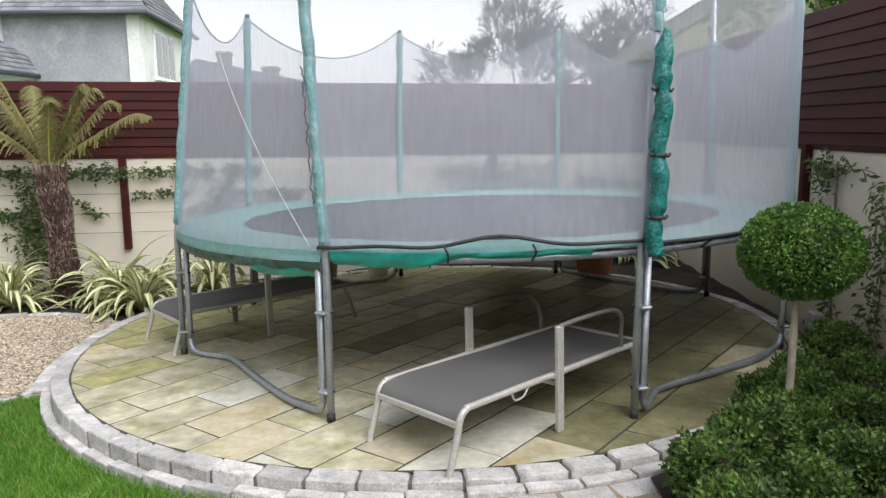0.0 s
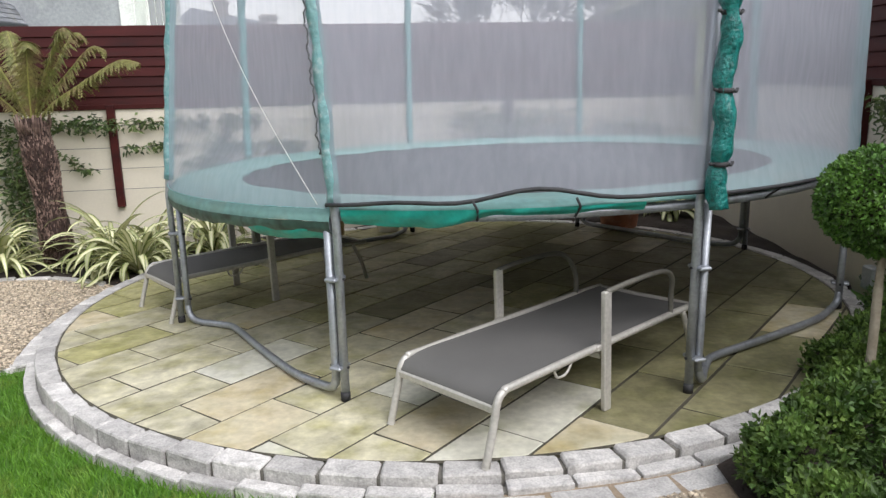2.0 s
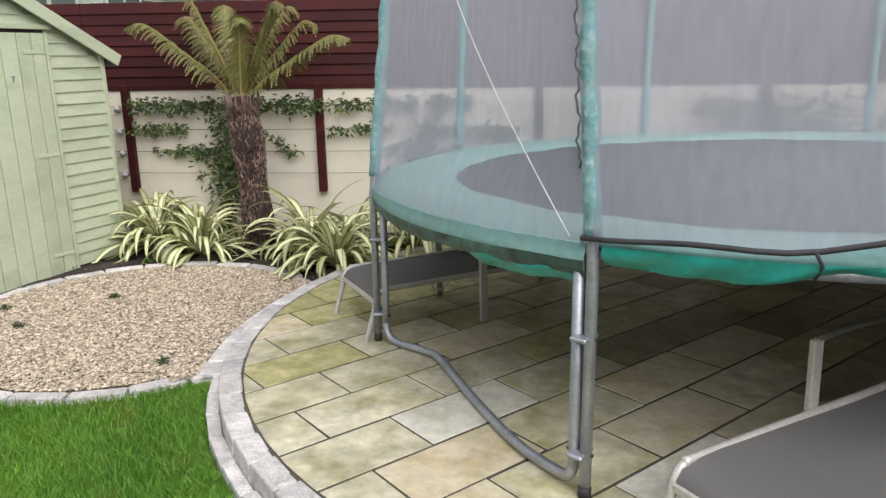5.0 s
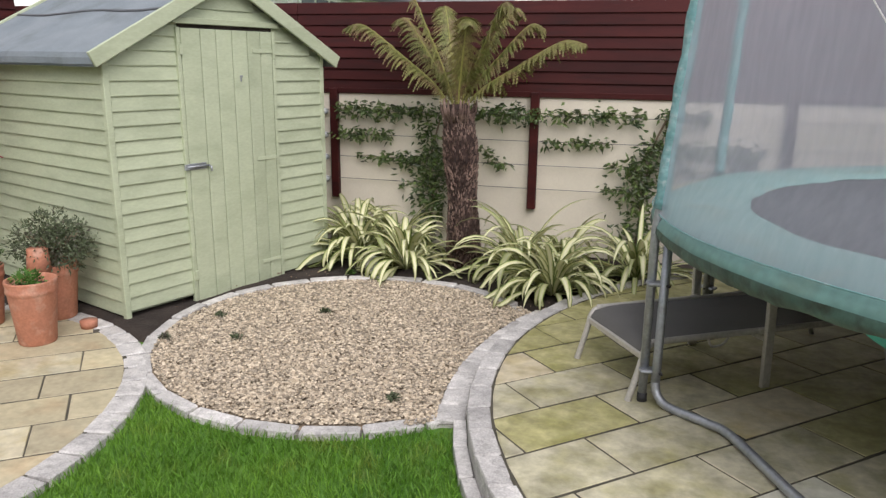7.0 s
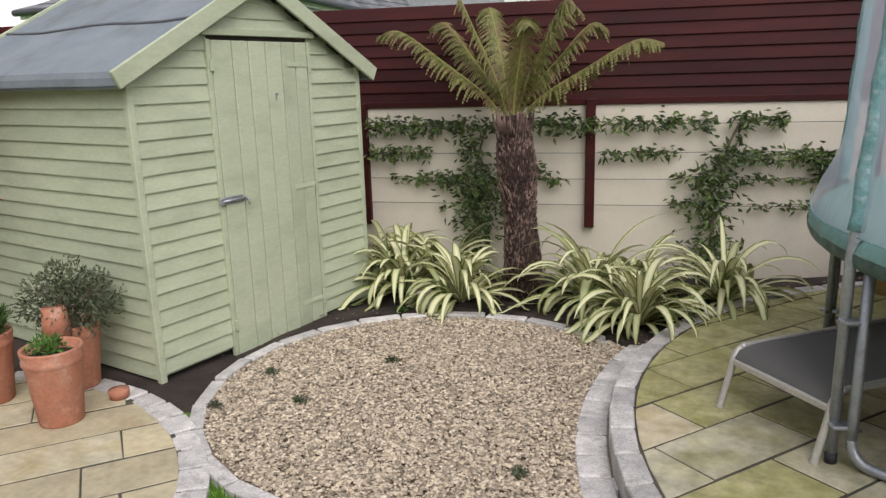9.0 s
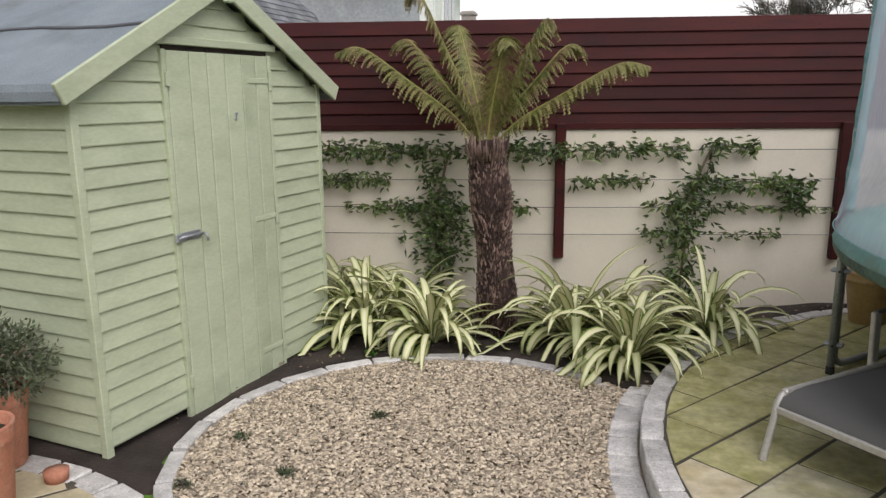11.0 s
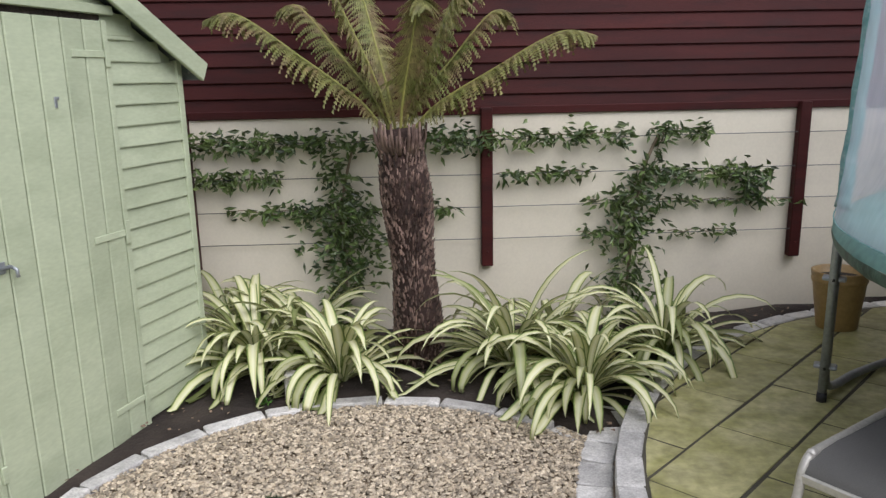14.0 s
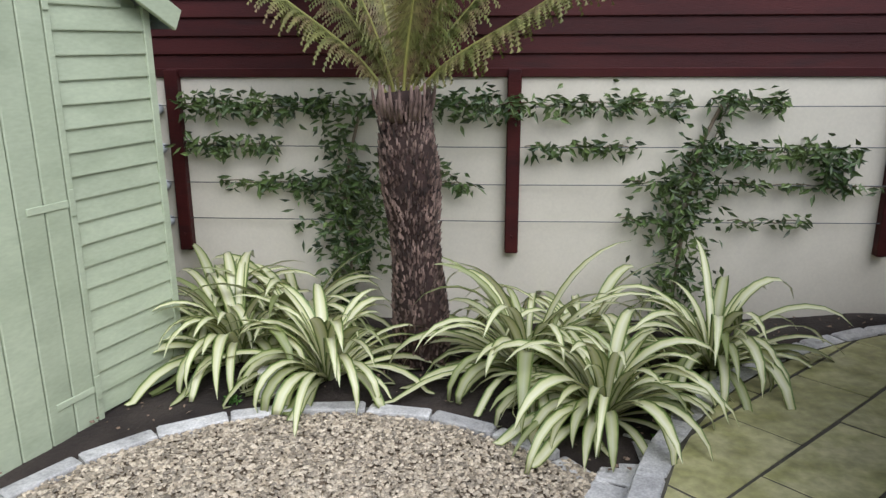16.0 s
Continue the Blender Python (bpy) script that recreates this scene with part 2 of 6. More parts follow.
VINE = material("climber_leaf", (0.05, 0.088, 0.022), (0.115, 0.155, 0.048), 0.38, big=5, fine=40, bump=0, island=0.65, trans=0.15)
BOX_LEAF = material("box_leaf", (0.06, 0.14, 0.02), (0.125, 0.25, 0.04), 0.45, big=6, fine=40, bump=0, island=0.6, trans=0.2)
HEDGE_LEAF = material("hedge_leaf", (0.042, 0.09, 0.017), (0.085, 0.155, 0.03), 0.55, big=4, fine=40, c3=(0.20, 0.30, 0.06), bump=0, island=0.55, trans=0.25, dirt=0.75)
NEW_LEAF = material("young_hedge_leaf", (0.10, 0.19, 0.035), (0.18, 0.29, 0.06), 0.55, big=6, fine=40, bump=0, island=0.45, trans=0.25)
HERB = material("grey_green_leaf", (0.065, 0.09, 0.042), (0.10, 0.125, 0.065), 0.6, big=9, fine=40, c3=(0.15, 0.10, 0.11), bump=0, island=0.4, trans=0.15)
GREEN_HERB = material("fresh_green_leaf", (0.06, 0.15, 0.02), (0.10, 0.22, 0.04), 0.6, big=9, fine=40, bump=0, island=0.4, trans=0.2)
DULL_HERB = material("dull_green_leaf", (0.05, 0.10, 0.022), (0.085, 0.15, 0.04), 0.65, big=9, fine=40, bump=0, island=0.5, trans=0.2)
ACER = material("red_acer_leaf", (0.16, 0.02, 0.035), (0.26, 0.04, 0.06), 0.5, big=6, fine=40, bump=0, island=0.4, trans=0.25)
BARK = material("bark", (0.16, 0.12, 0.08), (0.24, 0.19, 0.13), 0.9, big=8, fine=60, bump=0.7)
PALE_BARK = material("pale_bark", (0.30, 0.255, 0.19), (0.40, 0.345, 0.27), 0.9, big=9, fine=60, bump=0.5)
DARK_BARK = material("twig_bark", (0.10, 0.085, 0.075), (0.15, 0.13, 0.115), 0.9, big=3, fine=40, bump=0.3)
SLATE = material("roof_slate", (0.13, 0.135, 0.15), (0.19, 0.195, 0.21), 0.6, big=2, fine=25, c3=(0.22, 0.22, 0.20), bump=0.4, spread=0.2, island=0.25)
DASH = material("pebble_dash", (0.27, 0.28, 0.30), (0.36, 0.37, 0.39), 0.9, big=1.0, fine=14, c3=(0.44, 0.45, 0.46), bump=1.0, bump_scale=22)
WHITE = material("white_paint", (0.72, 0.72, 0.70), (0.78, 0.78, 0.76), 0.7, big=1, fine=30, c3=(0.62, 0.62, 0.60), bump=0.1)
TILE = material("mossy_roof_tile", (0.15, 0.155, 0.085), (0.205, 0.205, 0.12), 0.85, big=0.8, fine=12, c3=(0.14, 0.16, 0.07), bump=0.5)
BRICKY = material("chimney_brick", (0.26, 0.23, 0.21), (0.32, 0.28, 0.25), 0.9, big=2, fine=18, bump=0.5)
WIRE = material("fence_wire", (0.13, 0.13, 0.13), (0.17, 0.17, 0.17), 0.5, metal=0.6, bump=0)
PLASTIC = material("grey_plastic", (0.45, 0.47, 0.48), (0.5, 0.52, 0.53), 0.45, bump=0)
GUTTER = material("dark_gutter", (0.05, 0.055, 0.06), (0.07, 0.075, 0.08), 0.5, bump=0)


def glass_material():
    m = bpy.data.materials.new("window_glass")
    m.use_nodes = True
    b = m.node_tree.nodes["Principled BSDF"]
    b.inputs["Base Color"].default_value = (0.10, 0.12, 0.13, 1)
    b.inputs["Roughness"].default_value = 0.05
    return m


GLASS = glass_material()


def net_material():
    """Fine pale mesh, through which about half of the view shows."""
    m = bpy.data.materials.new("safety_net")
    m.use_nodes = True
    n, l = m.node_tree.nodes, m.node_tree.links
    b = n["Principled BSDF"]
    b.inputs["Base Color"].default_value = (0.54, 0.55, 0.62, 1)
    b.inputs["Roughness"].default_value = 0.7
    tl = n.new("ShaderNodeBsdfTranslucent")
    tl.inputs["Color"].default_value = (0.54, 0.55, 0.62, 1)
    cloth = n.new("ShaderNodeMixShader")
    cloth.inputs[0].default_value = 0.45
    l.new(b.outputs[0], cloth.inputs[1])
    l.new(tl.outputs[0], cloth.inputs[2])
    clear = n.new("ShaderNodeBsdfTransparent")
    geo = n.new("ShaderNodeNewGeometry")
    stretch = n.new("ShaderNodeMapping")
    stretch.inputs["Scale"].default_value = (28, 28, 5)
    wear = n.new("ShaderNodeTexNoise")
    wear.inputs["Scale"].default_value = 1.0
    wear.inputs["Detail"].default_value = 3.0
    r = n.new("ShaderNodeMapRange")
    r.inputs["From Min"].default_value, r.inputs["From Max"].default_value = 0.3, 0.7
    r.inputs["To Min"].default_value, r.inputs["To Max"].default_value = 0.40, 0.46
    l.new(geo.outputs["Position"], stretch.inputs["Vector"])
    l.new(stretch.outputs["Vector"], wear.inputs["Vector"])
    l.new(wear.outputs["Fac"], r.inputs["Value"])
    mx = n.new("ShaderNodeMixShader")
    l.new(r.outputs["Result"], mx.inputs[0])
    l.new(clear.outputs[0], mx.inputs[1])
    l.new(cloth.outputs[0], mx.inputs[2])
    l.new(mx.outputs[0], n["Material Output"].inputs["Surface"])
    return m


NET = net_material()


def strap_material():
    """Variegated strap leaf: cream band between green margins, across the leaf's width."""
    m = bpy.data.materials.new("variegated_strap_leaf")
    m.use_nodes = True
    n, l = m.node_tree.nodes, m.node_tree.links
    b = n["Principled BSDF"]
    uv = n.new("ShaderNodeUVMap")
    sep = n.new("ShaderNodeSeparateXYZ")
    l.new(uv.outputs["UV"], sep.inputs[0])
    ramp = n.new("ShaderNodeValToRGB")
    e = ramp.color_ramp.elements
    e[0].position, e[0].color = 0.0, (0.10, 0.16, 0.03, 1)
    e[1].position, e[1].color = 1.0, (0.10, 0.16, 0.03, 1)
    for p, c in ((0.10, (0.13, 0.19, 0.04, 1)), (0.20, (0.62, 0.62, 0.31, 1)), (0.52, (0.80, 0.78, 0.57, 1)), (0.82, (0.62, 0.61, 0.30, 1)), (0.91, (0.13, 0.19, 0.04, 1))):
        k = e.new(p)
        k.color = c
    l.new(sep.outputs["X"], ramp.inputs["Fac"])
    info = n.new("ShaderNodeObjectInfo")
    green = n.new("ShaderNodeMix")
    green.data_type = "RGBA"
    pick = n.new("ShaderNodeMapRange")
    pick.inputs["From Min"].default_value, pick.inputs["From Max"].default_value = 0.7, 1.0
    pick.inputs["To Min"].default_value, pick.inputs["To Max"].default_value = 0.0, 0.85
    l.new(info.outputs["Random"], pick.inputs["Value"])
    l.new(pick.outputs["Result"], green.inputs[0])
    l.new(ramp.outputs["Color"], green.inputs[6])
    green.inputs[7].default_value = (0.16, 0.20, 0.05, 1)
    l.new(green.outputs[2], b.inputs["Base Color"])
    b.inputs["Roughness"].default_value = 0.45
    tr = n.new("ShaderNodeBsdfTranslucent")
    l.new(green.outputs[2], tr.inputs["Color"])
    mx = n.new("ShaderNodeMixShader")
    mx.inputs[0].default_value = 0.2
    l.new(b.outputs[0], mx.inputs[1])
    l.new(tr.outputs[0], mx.inputs[2])
    l.new(mx.outputs[0], n["Material Output"].inputs["Surface"])
    return m


STRAP = strap_material()

# ---- ground, walls, fences ----
TERRACE, TERRACE_R = (-0.09, 5.72), 2.60
GRAVEL, GRAVEL_R = (-3.75, 5.46), 1.29
YARD, YARD_R = (-5.67, 3.22), 1.73


def ground_sheet():
    near = list(np.arange(-9.0, 9.01, 0.5))
    xs = [-400, -120, -40, -18] + near + [18, 40, 120, 400]
    ys = [-400, -120, -40, -14] + list(np.arange(-7.0, 11.01, 0.5)) + [20, 40, 120, 400]
    verts = [(x, y, gz(x, y) - 0.03) for y in ys for x in xs]
    w = len(xs)
    faces = [(j * w + i, j * w + i + 1, (j + 1) * w + i + 1, (j + 1) * w + i) for j in range(len(ys) - 1) for i in range(w - 1)]
    tagged(link_mesh("ground", verts, faces, LAWN, smooth=True), "short bright green lawn grass ground", "ground", kind="structure")


ground_sheet()


def flat_patch(name, outline, lift, mat, label, category):
    """A patch of ground that follows the lawn's level, lift above it."""
    cx, cy = sum(p[0] for p in outline) / len(outline), sum(p[1] for p in outline) / len(outline)
    verts = [(cx, cy, gz(cx, cy) + lift)] + [(x, y, gz(x, y) + lift) for x, y in outline]
    n = len(outline)
    faces = [(0, 1 + i, 1 + (i + 1) % n) for i in range(n)]
    return tagged(link_mesh(name, verts, faces, mat), label, category, kind="structure")


def ring_points(c, r, a0=0.0, a1=360.0, n=64):
    return [(c[0] + r * math.cos(radians(a0 + (a1 - a0) * i / n)), c[1] + r * math.sin(radians(a0 + (a1 - a0) * i / n))) for i in range(n + (a1 - a0 < 360))]


WALL_O, WALL_A = Vector((-3.44, 7.96, 0)), 10.4
WALL_U = Vector((math.cos(radians(WALL_A)), math.sin(radians(WALL_A)), 0))
WALL_N = Vector((WALL_U.y, -WALL_U.x, 0))


def on_wall(s, z=0.0, out=0.0):
    """A point on the back wall's face: s metres along it from the middle post, out metres in front."""
    return WALL_O + WALL_U * s + WALL_N * out + Vector((0, 0, z))


# planting beds
bed = bmesh.new()
cols, rows_n = 150, 44
grid = []
for j in range(rows_n + 1):
    row = []
    for i in range(cols + 1):
        p = on_wall(-6.0 + 12.4 * i / cols, 0, 3.6 * j / rows_n)
        sunk = min(math.hypot(p.x - GRAVEL[0], p.y - GRAVEL[1]) - GRAVEL_R, math.hypot(p.x - YARD[0], p.y - YARD[1]) - YARD_R, math.hypot(p.x - TERRACE[0], p.y - TERRACE[1]) - 2.74)
        on = p.y > 5.6 + 0.35 * min(0, p.x + 4.2) or p.x < -4.9
        lift = 0.012 + 0.025 * noise.noise((p.x * 3, p.y * 3, 0)) if sunk > 0 and on else -0.08
        row.append(bed.verts.new((p.x, p.y, gz(p.x, p.y) + lift)))
    grid.append(row)
for j in range(rows_n):
    for i in range(cols):
        bed.faces.new((grid[j][i], grid[j][i + 1], grid[j + 1][i + 1], grid[j + 1][i]))
tagged(part("soil_bed", bed, SOIL_AND_SHADE, smooth=True), "dark damp soil of the planting border", "soil", kind="structure")
flat_patch("hedge_soil", [(0.93, 3.1), (1.4, 3.45), (2.8, 5.1), (2.8, 0.5), (0.93, 0.5)], 0.015, SOIL_AND_SHADE, "dark soil under the clipped hedge", "soil")


def wall_box(name, p0, p1, z0, z1, thick, mat, label):
    """A wall whose front face runs from p0 to p1; its thickness lies to the left of that way."""
    a, b = Vector((p0[0], p0[1], 0)), Vector((p1[0], p1[1], 0))
    d = (b - a)
    m = Matrix.Translation((a + b) / 2 + Vector((-d.y, d.x, 0)).normalized() * thick / 2 + Vector((0, 0, (z0 + z1) / 2))) @ pose(0, 0, 0, 0, 0, math.degrees(math.atan2(d.y, d.x)))
    return tagged(part(name, box(d.length, thick, z1 - z0, m, 0.006), mat), label, "wall", kind="structure")


wb0, wb1 = on_wall(-6.5), on_wall(6.34)
wall_box("wall_north", wb0, wb1, -0.5, 1.215, 0.2, RENDER, "smooth cream rendered garden wall")
wall_box("wall_east", (2.8, 9.06), (2.8, -6.5), -0.5, 1.345, 0.2, RENDER, "smooth cream rendered side garden wall")
# Unseen wall that closes the garden, raised to block low sky from behind
wall_box("wall_south", (2.8, -6.5), (-8.9, -6.5), -0.5, 5.2, 0.2, RENDER, "unseen plain cream rendered wall added to block low sky")
wall_box("wall_west", (-8.7, -6.5), (-8.7, 6.98), -0.5, 0.3, 0.2, RENDER, "plain cream rendered boundary wall")


def slat_fence(name, at, length, z0, count, height, label, cuts):
    """Overlapping horizontal boards; at gives a point from metres along, height and metres in front."""
    root = tagged(new(name), label, "fence", kind="structure")
    p, q = at(0, 0, 0), at(1, 0, 0)
    ang = math.degrees(math.atan2(q.y - p.y, q.x - p.x))
    ends = [0.0, *cuts, length]
    meshes = []
    for k in range(len(ends) - 1):
        bm = box(ends[k + 1] - ends[k] - 0.004, 0.02, height * 1.08, pose(0, 0, 0, -9, 0, 0), 0.004)
        for v in bm.verts:
            v.co.z += 0.0015 * math.sin(v.co.x * 3 + k)
        me = bpy.data.meshes.new("slat")
        bm.to_mesh(me)
        bm.free()
        me.materials.append(TIMBER)
        meshes.append(me)
    for i in range(count):
        for s in range(len(ends) - 1):
            ob = new("slat", meshes[s])
            ob.parent = root
            c = at((ends[s] + ends[s + 1]) / 2, z0 + height * (i + 0.5), 0.045)
            ob.matrix_basis = Matrix.Translation(c) @ pose(0, 0, 0, random.uniform(-1, 1), random.uniform(-0.05, 0.05), ang)
    for s in ends:
        c = at(min(max(s, 0.05), length - 0.05), z0 + height * count / 2, -0.03)
        part("batten", box(0.06, 0.06, height * count, Matrix.Translation(c) @ pose(0, 0, 0, 0, 0, ang), 0.004), TIMBER, root)
    c = at(length / 2, z0 - 0.004, 0.058)
    part("bottom_rail", box(length, 0.022, 0.05, Matrix.Translation(c) @ pose(0, 0, 0, 0, 0, ang), 0.004), TIMBER, root)
    c = at(length / 2, z0 + height * count / 2, -0.075)
    part("backing_board", box(length, 0.02, height * count - 0.03, Matrix.Translation(c) @ pose(0, 0, 0, 0, 0, ang)), TIMBER, root)
    return root


slat_fence("fence_north", lambda s, z, o: on_wall(s - 6.4, z, o - 0.05), 12.7, 1.22, 8, 0.0965, "dark red stained horizontal slat fence on the wall", (4.15, 9.3))
slat_fence("fence_east", lambda s, z, o: Vector((2.85 - o, 8.95 - s, z)), 14.5, 1.35, 10, 0.0985, "dark red stained horizontal slat fence on side wall", (2.6, 7.2, 11.0))


slat_fence("fence_west", lambda s, z, o: Vector((-8.75 + o, -6.4 + s, z)), 13.3, 0.31, 19, 0.0965, "dark red stained horizontal slat fence behind the shed", (4.5, 9.0))


def wall_post(m, z0, z1):
    ob = thing("fence_post", m @ Matrix.Translation((0, 0, z0)), "dark red stained timber post fixed to cream wall", "post", "posts on the wall")
    part("post_shaft", box(0.075, 0.06, z1 - z0, Matrix.Translation((0, 0, (z1 - z0) / 2)), 0.006), TIMBER, ob)
    part("bolt", box(0.014, 0.008, 0.014, Matrix.Translation((0, -0.032, 0.1)), 0.003), TIMBER, ob)


for s in (-1.89, 0.0, 2.07, 4.1):
    p = on_wall(s, 0, 0.032)
    wall_post(pose(p.x, p.y, 0, 0, 0, WALL_A), 0.21, 1.235)
for y in (7.7, 5.62, 3.5):
    wall_post(pose(2.768, y, 0, 0, 0, -90), 0.25, 1.36)

# training wires and their anchors
for z in (1.04, 0.82, 0.61, 0.40):
    ob = tube("training_wire", [on_wall(-2.1, z, 0.04), on_wall(0, z - 0.006, 0.045), on_wall(2.07, z, 0.045), on_wall(6.0, z, 0.04)], 0.003, WIRE, sides=5)
    tagged(ob, "thin taut steel wire along the cream wall", "wire", "training wires")
    knob = on_wall(-1.99, z - 0.02, 0)
    v, f = lathe([(0.0, 0.0), (0.024, 0.0), (0.03, 0.02), (0.026, 0.05), (0.012, 0.062), (0.0, 0.064)], 12)
    ob = link_mesh("wire_anchor", v, f, PLASTIC, smooth=True)
    ob.matrix_world = Matrix.Translation(knob) @ pose(0, 0, 0, 90, 0, WALL_A)
    tagged(ob, "grey round wire anchor on cream wall", "anchor", "wire anchors")


# ---- trampoline ----
TR_C, RIM_Z = Vector((0.28, 5.78, 0)), 0.808
POLE_TOP = 2.52


def tr(angle, r, z):
    """A point round the trampoline; all above the legs leans with the terrace."""
    x, y = TR_C.x + r * math.cos(radians(angle)), TR_C.y + r * math.sin(radians(angle))
    return Vector((x, y, z + tilt(x, y) if z > 0.3 else z))


# how far each net pole leans away from upright at its top, by its angle
POLE_TOPS = {19.5: 2.80}
NET_TOPS = {19.5: 2.20}
LEANS = {-161.5: (0.13, 0.20), -114: (-0.09, 0.03), -70.5: (0.07, 0.05), -26: (-0.03, 0.02)}


def leg_side(a):
    """From the net pole to the leg tube beside it."""
    if a == -161.5:
        return Vector((0.9, -0.44, 0)) * 1.35
    return Vector((-math.sin(radians(a)), math.cos(radians(a)), 0))


def pole_lean(a, z):
    """Sideways shift of the pole at that angle, z metres above the flags."""
    inward = (-math.cos(radians(a)) * 0.08, -math.sin(radians(a)) * 0.08)
    dx, dy = LEANS.get(a, inward)
    k = max(0.0, z - 0.75) / 1.75
    return Vector((dx * k, dy * k, 0))


def tilt(x, y):
    return 0.022 * (x - TR_C.x) - 0.019 * (y - TR_C.y)


def trampoline():
    root = thing("trampoline", Matrix.Translation((TR_C.x, TR_C.y, pz(TR_C.x, TR_C.y))), "large round trampoline with teal pads and grey safety net", "trampoline")
    off = Vector((TR_C.x, TR_C.y, pz(TR_C.x, TR_C.y)))

    def loc(pts):
        return [Vector(p) - off for p in pts]

    def tub(name, pts, r, mat, label="", sides=8, closed=False, parent=None):
        return tube(name, loc(pts), r, mat, parent or root, label, sides, closed)

    def pieces(name, data, mat, label="", smooth=True, parent=None):
        v, f = data
        return link_mesh(name, loc(v), f, mat, parent or root, label, smooth)

    angles = [-161.5, -114, -70.5, -26, 19.5, 64.5, 110, 156]
    tub("rim", [tr(a, 2.165, RIM_Z) for a in range(0, 360, 4)], 0.022, STEEL, "round galvanised steel rim tube", 10, True)
    # jumping mat, a shade below the pads
    rings = [(0.0, RIM_Z + 0.012), (0.6, RIM_Z + 0.01), (1.2, RIM_Z + 0.014), (1.80, RIM_Z + 0.022)]
    verts, faces = [], []
    for r, z in rings:
        for k in range(72):
            a = k * 5
            verts.append(tr(a, r, z))
    for i in range(len(rings) - 1):
        for k in range(72):
            l = (k + 1) % 72
            faces.append((i * 72 + k, i * 72 + l, (i + 1) * 72 + l, (i + 1) * 72 + k))
    pieces("mat", (verts, faces), MAT, "black woven jumping mat")
    # pads in eight lengths
    for i, a0 in enumerate(angles):
        verts, faces = [], []
        prof = [(1.79, RIM_Z + 0.028), (1.805, RIM_Z + 0.048), (1.93, RIM_Z + 0.062), (2.11, RIM_Z + 0.066), (2.195, RIM_Z + 0.058), (2.236, RIM_Z + 0.036), (2.25, RIM_Z + 0.0), (2.25, RIM_Z - 0.014)]
        if a0 in (-114, -70.5):
            prof[4:] = [(2.165, RIM_Z + 0.06), (2.192, RIM_Z + 0.048), (2.198, RIM_Z + 0.036), (2.194, RIM_Z + 0.028)]
        seg = 14
        a9 = angles[(i + 1) % 8] + (360 if i == 7 else 0)
        for j in range(seg + 1):
            a = a0 + (a9 - a0) * j / seg
            for k, (r, z) in enumerate(prof):
                w = 0.012 * noise.noise((a * 0.15, k * 0.35, 3.0))
                if k > 5:
                    w *= 1.6
                verts.append(tr(a, r + w * 0.6, z + w))
        m = len(prof)
        for j in range(seg):
            for k in range(m - 1):
                faces.append((j * m + k, j * m + k + 1, (j + 1) * m + k + 1, (j + 1) * m + k))
        pad = pieces("edge_pad", (verts, faces), PAD, "faded grey-teal padded edge cover")
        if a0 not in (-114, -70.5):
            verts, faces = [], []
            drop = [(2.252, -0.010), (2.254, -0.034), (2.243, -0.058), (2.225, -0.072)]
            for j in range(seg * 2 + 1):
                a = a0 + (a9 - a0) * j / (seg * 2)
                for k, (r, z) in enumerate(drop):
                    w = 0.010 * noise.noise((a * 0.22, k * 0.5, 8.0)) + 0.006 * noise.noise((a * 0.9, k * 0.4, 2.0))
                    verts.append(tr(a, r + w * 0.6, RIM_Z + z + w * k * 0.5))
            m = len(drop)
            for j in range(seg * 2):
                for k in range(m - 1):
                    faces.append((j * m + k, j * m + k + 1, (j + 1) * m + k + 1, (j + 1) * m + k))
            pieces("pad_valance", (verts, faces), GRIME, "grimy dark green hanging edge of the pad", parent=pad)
    # bright skirt hanging below the front pads
    for a0, a1, depth, sag in ((-129, -115.0, 0.075, -0.03), (-112.5, -78, 0.085, 0.045)):
        verts, faces = [], []
        seg, m = 40, 7
        for j in range(seg + 1):
            a = a0 + (a1 - a0) * j / seg
            t = j / seg
            low = depth * min(1.0, 0.45 + t * 2.2) if sag < 0.02 else depth * min(0.75 + t * 1.2, 1.0, max(0.42, 1.0 - (t - 0.3) * 2.6))
            for k in range(m):
                u = k / (m - 1)
                fold = 0.010 * math.sin(a * 0.9 + u * 3) + 0.012 * noise.noise((a * 0.35, u * 3, 1))
                verts.append(tr(a, 2.246 + fold * (0.2 + u) - 0.04 * u * u, RIM_Z + sag - low * u - 0.005 * math.sin(a * 0.55) * u))
        for j in range(seg):
            for k in range(m - 1):
                faces.append((j * m + k, j * m + k + 1, (j + 1) * m + k + 1, (j + 1) * m + k))
        pieces("skirt", (verts, faces), TEAL, "bright teal vinyl skirt sagging below the rim")
    # springs along the open stretch
    for a in np.arange(-84, -27, 3.0):
        tub("spring", [tr(a, 1.81, RIM_Z + 0.018), tr(a, 2.15, RIM_Z + 0.004)], 0.011, STEEL, sides=6)
    # legs, poles, sleeves
    for i, a in enumerate(angles):
        high = POLE_TOPS.get(a, POLE_TOP)
        inner, outer = tr(a, 2.225, 0), tr(a, 2.228, 0)
        side = leg_side(a)
        first = i % 2 == 0
        top = tilt(inner.x, inner.y)
        lean = pole_lean(a, RIM_Z)
        legx = inner + side * (0.024 if first else -0.024)
        polx = outer + side * (-0.024 if first else 0.024)
        ground = pz(outer.x, outer.y)
        tub("leg", [legx + lean * 0.9 + Vector((0, 0, RIM_Z + top)), legx + lean * 0.2 + Vector((0, 0, ground + 0.25)), legx + Vector((0, 0, ground + 0.10))], 0.021, STEEL, "galvanised steel leg tube")
